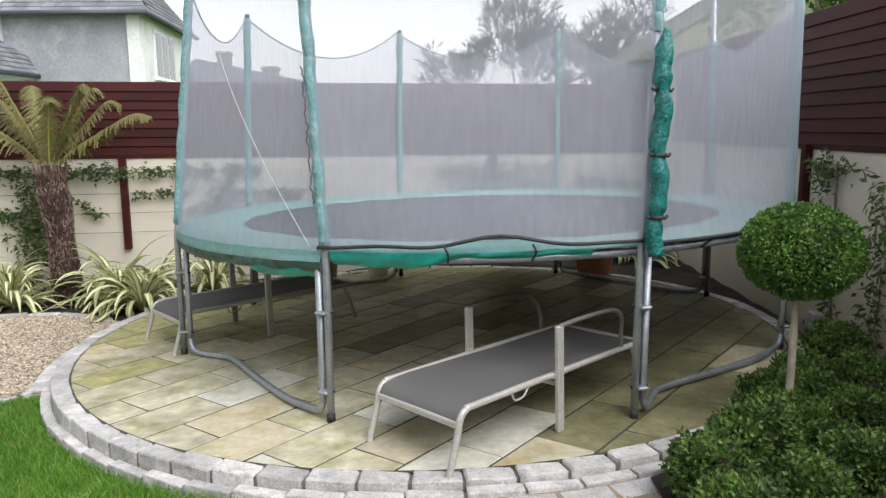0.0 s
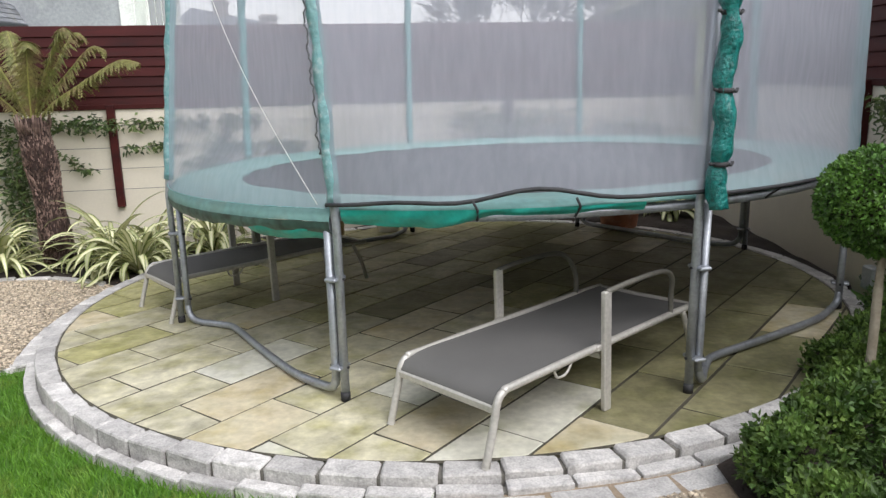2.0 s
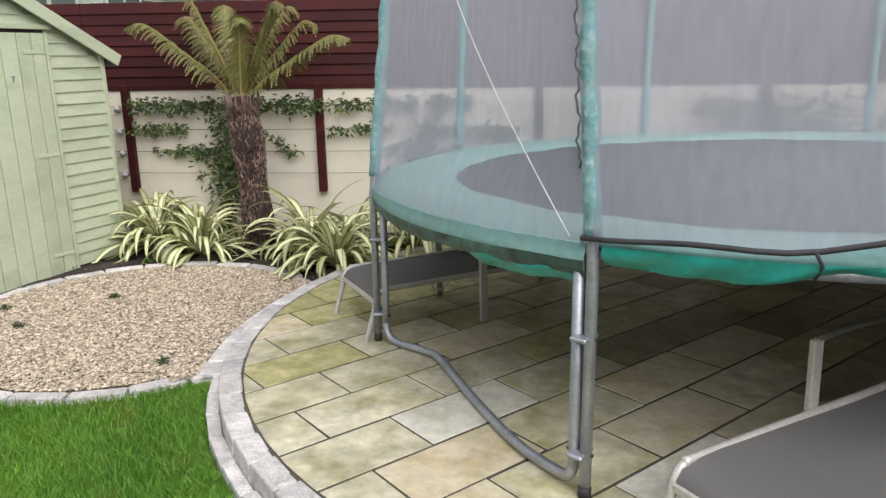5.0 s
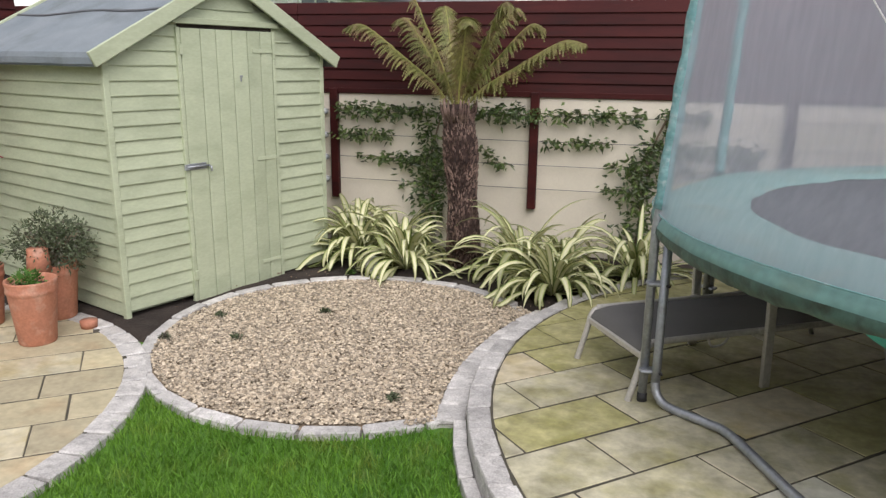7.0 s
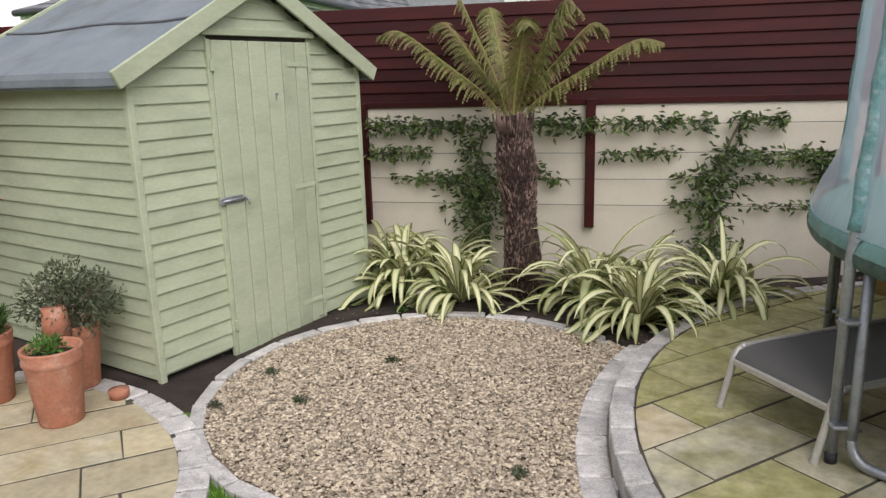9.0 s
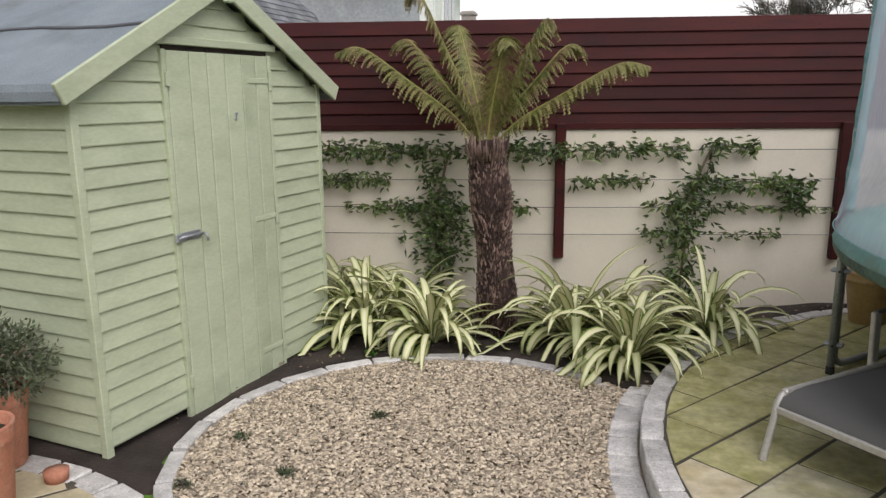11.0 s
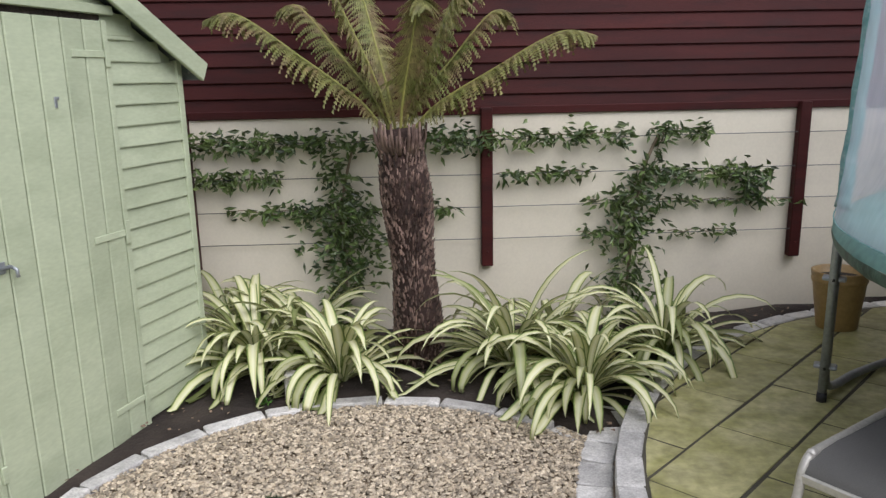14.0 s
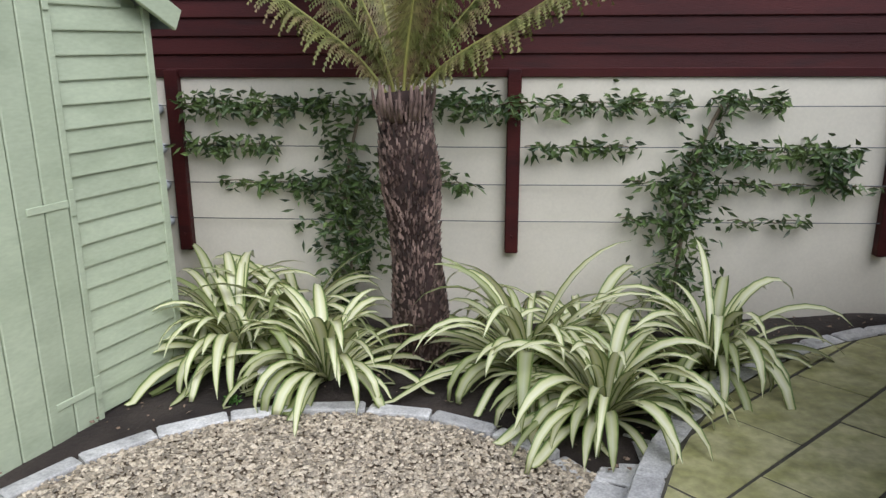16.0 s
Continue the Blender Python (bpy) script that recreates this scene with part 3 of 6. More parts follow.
        tub("enclosure_pole", [polx + Vector((0, 0, ground + 0.03)), polx + Vector((0, 0, 0.75)), polx + pole_lean(a, high) + Vector((0, 0, high + top))], 0.021, STEEL, "upright steel net pole")
        tub("foot_cap", [polx + Vector((0, 0, ground + 0.0)), polx + Vector((0, 0, ground + 0.045))], 0.024, RUBBER, "black rubber foot cap")
        for h in (0.17, 0.60):
            c = (legx + polx) / 2 + Vector((0, 0, ground + h))
            bm = box(0.10, 0.062, 0.018, Matrix.Translation(c - off) @ pose(0, 0, 0, 0, 0, a), 0.006)
            part("clamp", bm, STEEL, root, "steel clamp band with bolt")
            b2 = (side * 0.05) if first else (side * -0.05)
            tub("clamp_bolt", [c - b2, c + b2], 0.007, RUBBER, sides=6)
        bundle = a == -70.5
        low = 1.9 if bundle else 0.88
        pts, rad = [], []
        for k in range(49):
            z = top + low + (NET_TOPS.get(a, POLE_TOP) - low - 0.02) * k / 48
            pts.append(polx + pole_lean(a, z) + Vector((0.003 * math.sin(k * 0.7), 0.003 * math.cos(k * 0.9), z)))
            rad.append(0.031 + 0.0012 * math.sin(k * 2.1 + i) + 0.001 * math.sin(k * 5.3))
        tub("foam_sleeve", pts, rad, SLEEVE, "wrinkled pale teal foam pole sleeve", 10)
        tub("pole_cap", [polx + pole_lean(a, high) + Vector((0, 0, high + top - 0.01)), polx + pole_lean(a, high) + Vector((0, 0, high + top + 0.02))], [0.024, 0.018], RUBBER)
    # ground bars joining the legs two by two
    for i in (0, 2, 4, 6):
        a0, a1 = angles[i], angles[i + 1]
        p, q = tr(a0, 2.225, 0), tr(a1, 2.225, 0)
        s0 = leg_side(a0) * 0.024
        s1 = Vector((-math.sin(radians(a1)), math.cos(radians(a1)), 0)) * -0.024
        p, q = p + s0, q + s1
        inward = (TR_C - (p + q) / 2)
        inward.z = 0
        inward = inward.normalized()

        def bar(u, into, z):
            c = p.lerp(q, u) + inward * into
            return Vector((c.x, c.y, pz(c.x, c.y) + z))
        path = [bar(0, 0, 0.12), bar(0.012, 0.0, 0.07), bar(0.05, 0.02, 0.03), bar(0.16, 0.10, 0.026), bar(0.24, 0.12, 0.03),
                bar(0.5, 0.05, 0.03), bar(0.78, -0.01, 0.03), bar(0.93, 0.0, 0.035), bar(0.985, 0.0, 0.06), bar(1, 0, 0.12)]
        tub("ground_bar", smooth_path(path, 5), 0.021, STEEL, "bent galvanised bar lying on the flags")
    # rolled door flap tied round the front pole
    c = tr(-70.5, 2.31, 0)
    side = Vector((-math.sin(radians(-70.5)), math.cos(radians(-70.5)), 0))
    ties = (1.055, 1.36, 1.67)
    pts, rad = [], []
    for k in range(60):
        z = 0.86 + 1.10 * k / 59
        pinch = min(abs(z - t) for t in ties)
        pts.append(c + pole_lean(-70.5, z) * 0.3 + Vector((0.008 * math.sin(z * 17), 0.008 * math.cos(z * 13), z)))
        rad.append((0.030 + 0.011 * math.sin(min(1, pinch / 0.07) * math.pi / 2)) * (1 + 0.03 * math.sin(z * 70) + 0.04 * math.sin(z * 41)) * min(1, (1.97 - z) / 0.14 + 0.25))
    v, f = tube_data(loc(pts), rad, 14)
    for j, q in enumerate(v):
        k = j % 14
        q += (q - (Vector(pts[min(j // 14, 59)]) - off)) * 0.16 * math.sin(k * 2.4 + (j // 14) * 0.5)
    flap = link_mesh("rolled_flap", v, f, TEAL_DARK, root, "bright teal vinyl flap rolled round the pole", True)
    for z in ties:
        v, f = tube_data(loc([c + pole_lean(-70.5, z) * 0.3 + Vector((0, 0, z - 0.010)), c + pole_lean(-70.5, z) * 0.3 + Vector((0, 0, z + 0.010))]), 0.036, 12)
        link_mesh("tie", v, f, RUBBER, flap, "black webbing tie", True)
        tub("tie_end", [c + side * 0.03 + Vector((0, 0, z)), c + side * 0.055 + Vector((0.0, -0.02, z - 0.004)), c + side * 0.065 + Vector((0, -0.01, z + 0.006))], 0.008, RUBBER, sides=6)
        tub("tie_end", [c - side * 0.03 + Vector((0, 0, z)), c - side * 0.055 + Vector((0.0, -0.02, z + 0.006))], 0.008, RUBBER, sides=6)
    # net panels, scalloped along the top
    for i, a0 in enumerate(angles):
        a1 = angles[(i + 1) % 8] + (360 if i == 7 else 0)
        verts, faces = [], []
        nu, nv = 20, 14
        sag = 0.14 if a0 in (-161.5, -114, -70.5) else 0.30
        h0, h1 = NET_TOPS.get(a0, POLE_TOP), NET_TOPS.get(angles[(i + 1) % 8], POLE_TOP)
        for j in range(nu + 1):
            u = j / nu
            chord = tr(a0, 2.26, 0).lerp(tr(a1, 2.26, 0), u)
            arc = tr(a0 + (a1 - a0) * u, 2.252, 0)
            top = h0 + (h1 - h0) * u - sag * 4 * u * (1 - u)
            low = RIM_Z + 0.05 if a0 != -114 else RIM_Z + 0.065 + 0.05 * math.sin(math.pi * u) ** 2 * (0.7 + 0.5 * math.sin(u * 14))
            for k in range(nv + 1):
                v = k / nv
                s = min(1, v * 4)
                p = arc.lerp(chord, s * s * (3 - 2 * s))
                z = low + (top - low) * v
                p = p + pole_lean(a0, z).lerp(pole_lean(angles[(i + 1) % 8], z), u)
                bulge = 0.02 * math.sin(math.pi * v) * math.sin(math.pi * u) + 0.006 * math.sin(v * 25 + u * 9) * u * (1 - u) * 4
                n = (p - TR_C)
                n.z = 0
                p = p + n.normalized() * bulge
                verts.append(Vector((p.x, p.y, low + (top - low) * v + tilt(p.x, p.y))))
        for j in range(nu):
            for k in range(nv):
                b = j * (nv + 1) + k
                faces.append((b, b + nv + 1, b + nv + 2, b + 1))
        net = pieces("net_panel", (verts, faces), NET, "pale grey see-through safety net")
        edge = [verts[j * (nv + 1) + nv] for j in range(nu + 1)]
        tub("net_hem", edge, 0.006, SLEEVE, "teal hem of the net", 6, parent=net)
        lowedge = [verts[j * (nv + 1)] + (verts[j * (nv + 1)] - TR_C).normalized() * 0.006 for j in range(nu + 1)]
        tub("net_trim", lowedge, 0.010 if a0 in (-114, -70.5) else 0.003, RUBBER if a0 in (-114, -70.5) else SLEEVE, "dark webbing along the net's foot", 6, parent=net)
    # elastic loops that hold the front net to the rim
    for a in (-97, -86, -60, -48, -38, -29):
        tub("elastic_loop", [tr(a, 2.262, 0.89 if a < -80 else 0.855), tr(a + 0.5, 2.255, 0.85), tr(a + 0.3, 2.19, RIM_Z - 0.01)], 0.006, RUBBER, sides=6)
    # cord slanting across one panel, and a dark lace beside the pole
    way = []
    for k in range(13):
        u = k / 12
        z = 0.90 + 1.03 * u
        c = tr(-114, 2.30, 0).lerp(tr(-161.5, 2.30, 0), 0.02 + 0.53 * u)
        c = c + (c - TR_C).normalized() * (0.18 * (1 - u) * u - 0.06 * (z - 0.86) / 1.66)
        way.append(Vector((c.x, c.y, z)))
    tub("cord", way, 0.0022, CORD, "thin white cord slanting across the net", 6)
    c = tr(-114, 2.270, 0) + Vector((-math.sin(radians(-114)), math.cos(radians(-114)), 0)) * 0.006
    lace = [c + pole_lean(-114, 1.12 + 0.68 * k / 40) + Vector((0.005 * math.sin(k * 0.9) + 0.004 * math.sin(k * 2.3), 0.005 * math.cos(k * 1.9), 1.12 + 0.68 * k / 40)) for k in range(41)]
    tub("lace", lace, 0.0042, GUTTER, "dark lace threaded up the pole", 6)
    return root


trampoline()


# ---- sun loungers ----
def lounger(m):
    """Local x runs along the bed from the foot end, y across it; origin under the middle of the front feet."""
    root = thing("sun_lounger", m, "grey sling sun lounger with champagne aluminium arms under the trampoline", "sun lounger", "sun loungers")
    w, z, length = 0.288, 0.290, 1.56
    for sy in (-1, 1):
        y = sy * w
        rail = smooth_path([(0.0, y, 0.0), (0.055, y, 0.17), (0.075, y, 0.245), (0.115, y, 0.284), (0.20, y, z), (0.9, y, z + 0.005), (1.4, y, z + 0.005), (length, y, z)], 6)
        tube("side_rail", rail, 0.0165, ALU, root, "pale champagne aluminium side rail")
        post = part("arm_post", box(0.05, 0.026, 0.55, Matrix.Translation((0.745, sy * (w + 0.03), 0.275)), 0.005), ALU, root, "flat upright aluminium arm post")
        arm = smooth_path([(0.745, sy * (w + 0.03), 0.545), (0.95, sy * (w + 0.035), 0.555), (1.2, sy * (w + 0.03), 0.545), (1.30, sy * (w + 0.02), 0.49), (1.33, sy * w, 0.40), (1.33, sy * w, z)], 6)
        # armrest takes the darkened colour for the shade under the trampoline
        tube("armrest", arm, 0.013, SHADED_ALU, root, "curved aluminium armrest coloured dark for the shade")
        tube("back_leg", smooth_path([(1.44, y, z), (1.51, y, 0.14), (1.55, y, 0.0)], 4), 0.015, ALU, root)
        tube("rail_hook", smooth_path([(0.42, y, z - 0.005), (0.44, y, z - 0.05), (0.50, y, z - 0.05), (0.54, y, z - 0.008)], 4), 0.006, ALU, root)
        part("pivot", box(0.05, 0.03, 0.03, Matrix.Translation((0.72, sy * (w + 0.008), z + 0.005)), 0.006), ALU, root)
        link_mesh("foot_plug", *tube_data([(0, y, 0), (0.006, y, 0.012)], 0.018, 8), ALU, root)
    part("cross_bar", box(0.022, 2 * w, 0.032, Matrix.Translation((0.066, 0, 0.222)), 0.005), ALU, root)
    part("cross_bar", box(0.022, 2 * w, 0.03, Matrix.Translation((0.75, 0, 0.247)), 0.005), ALU, root)
    part("cross_bar", box(0.022, 2 * w, 0.03, Matrix.Translation((1.54, 0, 0.290)), 0.005), ALU, root)
    # sling cloth with a little sag and a rolled foot edge
    prof = [(0.060, 0.185), (0.066, 0.21), (0.09, 0.243), (0.16, 0.26), (0.25, 0.266), (0.6, 0.262), (0.9, 0.26), (1.2, 0.262), (1.4, 0.266), (1.54, 0.266)]
    verts, faces = [], []
    nx = 9
    for t in (0.0, -0.008):
        for x, zz in prof:
            for j in range(nx):
                u = j / (nx - 1) * 2 - 1
                verts.append((x, u * (w - 0.004), zz + 0.035 + t - 0.012 * (1 - u * u) + 0.003 * noise.noise((x * 6, u * 3, 0))))
    n = len(prof)
    for layer in (0, 1):
        o = layer * n * nx
        for i in range(n - 1):
            for j in range(nx - 1):
                q = (o + i * nx + j, o + i * nx + j + 1, o + (i + 1) * nx + j + 1, o + (i + 1) * nx + j)
                faces.append(q[::-1] if layer == 0 else q)
    link_mesh("sling", verts, faces, SLING, root, "dark grey woven sling cloth", True)
    return root


def terrace_pose(x, y, rz):
    """A pose that stands on the terrace and leans with its fall."""
    normal = Vector((-0.022, 0.0134, 1)).normalized()
    return Matrix.Translation((x, y, pz(x, y))) @ Vector((0, 0, 1)).rotation_difference(normal).to_matrix().to_4x4() @ pose(0, 0, 0, 0, 0, rz)


first = lounger(terrace_pose(-0.175, 3.245, 43))
copy_thing(first, terrace_pose(-2.11, 5.275, 40.5))


# ---- shed ----
def shed():
    """Local x runs along the front from its near corner, y into the shed, z up from its base."""
    base = -0.235
    ang = math.degrees(math.atan2(1.865, 0.315))
    root = thing("garden_shed", pose(-5.26, 5.02, base, 0, 0, ang), "pale green painted timber shed with closed door and felt roof", "shed")
    W, L, EAVE, RIDGE = 1.885, 1.82, 1.775, 2.285
    bh = 0.0948

    def board(length, m, name="cladding_board", label="", h=bh):
        bm = bmesh.new()
        n = 6
        prof = [(-0.002, 0), (-0.017, 0.001), (-0.018, 0.006), (-0.006, h * 1.04), (0.006, h * 1.04), (0.006, 0)]
        ends = []
        for i in range(n + 1):
            x = length * i / n
            ends.append([bm.verts.new(m @ Vector((x, y, z + 0.002 * noise.noise((x * 4 + m.translation.z * 9, m.translation.x, z * 3)) * (1 if z < 0.02 else 0)))) for y, z in prof])
        k = len(prof)
        for i in range(n):
            for j in range(k):
                bm.faces.new((ends[i][j], ends[i + 1][j], ends[i + 1][(j + 1) % k], ends[i][(j + 1) % k]))
        bm.faces.new(ends[0][::-1])
        bm.faces.new(ends[n])
        bmesh.ops.recalc_face_normals(bm, faces=bm.faces)
        return part(name, bm, SHED, root, label)

    # inner shell closes the boards
    shell = bmesh.new()
    outline = [(0.03, 0.04), (W - 0.03, 0.04), (W - 0.03, EAVE), (W / 2, RIDGE - 0.03), (0.03, EAVE)]
    f0 = [shell.verts.new((x, 0.012, z)) for x, z in outline]
    f1 = [shell.verts.new((x, L - 0.01, z)) for x, z in outline]
    shell.faces.new(f0)
    shell.faces.new(f1[::-1])
    for i in range(5):
        j = (i + 1) % 5
        shell.faces.new((f0[i], f1[i], f1[j], f0[j]))
    bmesh.ops.recalc_face_normals(shell, faces=shell.faces)
    part("wall_shell", shell, SHED, root)
    D0, D1, DTOP = 0.55, 1.348, 1.925
    z, i = 0.06, 0
    while z < RIDGE - 0.12:
        zm = z + bh * 0.5
        if z + bh <= DTOP - 0.02:
            spans = [(0.02, D0 - 0.03)]
        else:
            spans = [(0.02, W - 0.02)]
        for a, b in spans:
            if zm > EAVE - 0.03:
                inset = (zm + 0.05 - EAVE) / (RIDGE - EAVE) * W / 2
                a, b = max(a, inset), min(b, W - inset)
            if b - a > 0.05:
                board(b - a, Matrix.Translation((a, 0, z)))
        z += bh
        i += 1
    for i in range(20):
        z = 0.03 + 0.0955 * i
        if z + bh <= DTOP + 0.06:
            right = min(W - 0.02, W - max(0.0, z + 0.1 - EAVE) / (RIDGE - EAVE) * W / 2)
            board(right - D1 - 0.03, Matrix.Translation((D1 + 0.03, 0, z)))
        if z + bh < EAVE + 0.02:
            board(L - 0.02, pose(0, L - 0.01, z, 0, 0, -90))
            board(L - 0.02, pose(W, 0.01, z, 0, 0, 90))
    for x, y in ((0.0, 0.0), (W, 0.0), (0.0, L), (W, L)):
        part("corner_post", box(0.042, 0.042, EAVE - 0.02, Matrix.Translation((x, y, EAVE / 2)), 0.004), SHED, root)
    for y in (0.25, 1.0, 1.8):
        part("bearer", box(W - 0.04, 0.06, 0.06, Matrix.Translation((W / 2, y, 0.0)), 0.004), SOIL_AND_SHADE, root, "dark timber floor bearer")
    # door with six planks of uneven width
    part("door_frame", box(0.03, 0.03, DTOP, Matrix.Translation((D0 - 0.018, -0.018, DTOP / 2)), 0.003), SHED, root)
    part("door_frame", box(0.03, 0.03, DTOP, Matrix.Translation((D1 + 0.018, -0.018, DTOP / 2)), 0.003), SHED, root)
    part("door_head", box(0.93, 0.036, 0.04, Matrix.Translation(((D0 + D1) / 2, -0.03, DTOP + 0.042)), 0.003), SHED, root)
    # Dark strip: the shade above the closed door, put into its colour
    part("door_gap", box(D1 - D0 + 0.02, 0.012, 0.05, Matrix.Translation(((D0 + D1) / 2, -0.012, DTOP + 0.005))), SOIL_AND_SHADE, root, "dark strip coloured as the shade in the gap above the door")
    door = new("shed_door")
    door.parent = root
    door.matrix_basis = pose((D0 + D1) / 2, -0.024, 0, 0, 0, 0)
    tagged(door, "closed pale green plank door with bolt")
    cuts = (0.0, 0.158, 0.288, 0.428, 0.565, 0.686, D1 - D0)
    for c0, c1 in zip(cuts, cuts[1:]):
        bm = box(c1 - c0 - 0.005, 0.018, DTOP, Matrix.Translation((-(D1 - D0) / 2 + (c0 + c1) / 2, 0, DTOP / 2 - 0.005)), 0.005)
        part("plank", bm, SHED, door)
    part("door_backing", box(D1 - D0 - 0.01, 0.008, DTOP - 0.03, Matrix.Translation((0, 0.012, DTOP / 2 - 0.005))), FELT, door)
    for h in (0.17, 0.985, 1.78):
        part("hinge", box(0.19, 0.006, 0.03, Matrix.Translation(((D1 - D0) / 2 - 0.10, -0.012, h)), 0.002), SHED, door, "painted strap hinge")
        part("hinge_plate", box(0.03, 0.008, 0.11, Matrix.Translation(((D1 - D0) / 2 + 0.012, -0.013, h)), 0.002), SHED, door)
    for h, n in ((0.2, 1), (1.78, 1)):
        part("edge_catch", box(0.026, 0.012, 0.07, Matrix.Translation((-(D1 - D0) / 2 - 0.01, -0.016, h)), 0.003), SHED, door)
    hx = -(D1 - D0) / 2
    part("bolt_plate", box(0.15, 0.006, 0.045, Matrix.Translation((hx + 0.06, -0.013, 0.985)), 0.002), STEEL, door, "grey steel bolt plate")
    tube("bolt_bar", [(hx - 0.035, -0.024, 0.985), (hx + 0.15, -0.024, 0.985)], 0.008, STEEL, door, "grey sliding bolt bar")
    tube("bolt_knob", [(hx + 0.15, -0.022, 0.985), (hx + 0.15, -0.05, 0.975), (hx + 0.15, -0.052, 0.945)], 0.007, STEEL, door)
    part("staple", box(0.04, 0.02, 0.04, Matrix.Translation((hx - 0.03, -0.02, 0.985)), 0.004), STEEL, door)
    part("lock_escutcheon", box(0.016, 0.005, 0.036, Matrix.Translation((0.088, -0.012, 1.58)), 0.002), STEEL, door, "small steel keyhole plate")
    part("lock_cover", box(0.026, 0.006, 0.012, Matrix.Translation((0.093, -0.013, 1.60)), 0.002), STEEL, door)
    # felt roof, two slopes with turned-down edges
    over, fo = 0.10, 0.075
    slope = math.atan2(RIDGE - EAVE, W / 2)
    for s in (-1, 1):
        verts, faces = [], []
        steps = [(0.0, RIDGE + 0.02), (0.3, 0), (0.6, 0), (0.94, 0)]
        xs = [0, 0.33, 0.66, W / 2 + over - 0.005, W / 2 + over + 0.01, W / 2 + over + 0.012]
        for layer in (0, 1):
            for j in range(9):
                y = -fo + (L + 2 * fo) * j / 8
                for k, d in enumerate(xs):
                    zz = RIDGE + 0.03 - math.tan(slope) * min(d, W / 2 + over) - (0.03 if k == 4 else 0) - (0.07 if k == 5 else 0)
                    zz += 0.006 * noise.noise((d * 3, y * 2.5, s))
                    verts.append((W / 2 + s * (d - (0.012 if layer else 0) * (k > 3)), y, zz - (0.014 if layer else 0)))
        m = len(xs)
        for layer in (0, 1):
            o = layer * 9 * m
            for j in range(8):
                for k in range(m - 1):
                    faces.append((o + j * m + k, o + j * m + k + 1, o + (j + 1) * m + k + 1, o + (j + 1) * m + k))
        link_mesh("roof_felt", verts, faces, FELT, root, "weathered blue-grey mineral roofing felt")
        # lap line of the upper felt sheet
        verts = []
        for j in range(9):
            y = -fo + (L + 2 * fo) * j / 8
            d = 0.52 + 0.02 * math.sin(j * 1.3)
            for e, h in ((0.0, 0.034), (0.012, 0.031), (0.012, 0.040), (0.0, 0.042)):
                verts.append((W / 2 + s * (d + e), y, RIDGE - math.tan(slope) * (d + e) + h))
        faces = [(j * 4 + k, j * 4 + (k + 1) % 4, (j + 1) * 4 + (k + 1) % 4, (j + 1) * 4 + k) for j in range(8) for k in range(4)]
        link_mesh("felt_lap", verts, faces, GUTTER, root, "dark lap joint in the felt")
        for y in (-fo - 0.01, L + fo + 0.01):
            ln = (W / 2 + over + 0.02) / math.cos(slope)
            cx = W / 2 + s * (W / 2 + over + 0.02) / 2
            cz = RIDGE + 0.005 - math.tan(slope) * (W / 2 + over + 0.02) / 2
            bm = box(ln, 0.022, 0.10, Matrix.Translation((cx, y, cz - 0.01)) @ pose(0, 0, 0, 0, math.degrees(slope) * s, 0), 0.004)
            part("barge_board", bm, SHED, root, "pale green sloping barge board")
        part("fascia", box(0.02, L + 0.06, 0.06, Matrix.Translation((W / 2 + s * (W / 2 + over - 0.03), L / 2, EAVE - 0.045)), 0.003), FELT, root, "dark eaves edge")
    part("finial", box(0.06, 0.026, 0.16, Matrix.Translation((W / 2, -fo - 0.034, RIDGE - 0.03)), 0.006), SHED, root)
    return root


shed()

# ---- terrace, kerbs, gravel ----


def clip(poly, circle):
    """A convex polygon cut by another convex one, both anticlockwise."""
    out = poly
    for i in range(len(circle)):
        a, b = circle[i], circle[(i + 1) % len(circle)]
        src, out = out, []
        for j in range(len(src)):
            p, q = src[j], src[(j + 1) % len(src)]
            sp = (b[0] - a[0]) * (p[1] - a[1]) - (b[1] - a[1]) * (p[0] - a[0])
            sq = (b[0] - a[0]) * (q[1] - a[1]) - (b[1] - a[1]) * (q[0] - a[0])
            if sp >= 0:
                out.append(p)
            if sp * sq < 0:
                t = sp / (sp - sq)
                out.append((p[0] + t * (q[0] - p[0]), p[1] + t * (q[1] - p[1])))
        if not out:
            return []
    return out


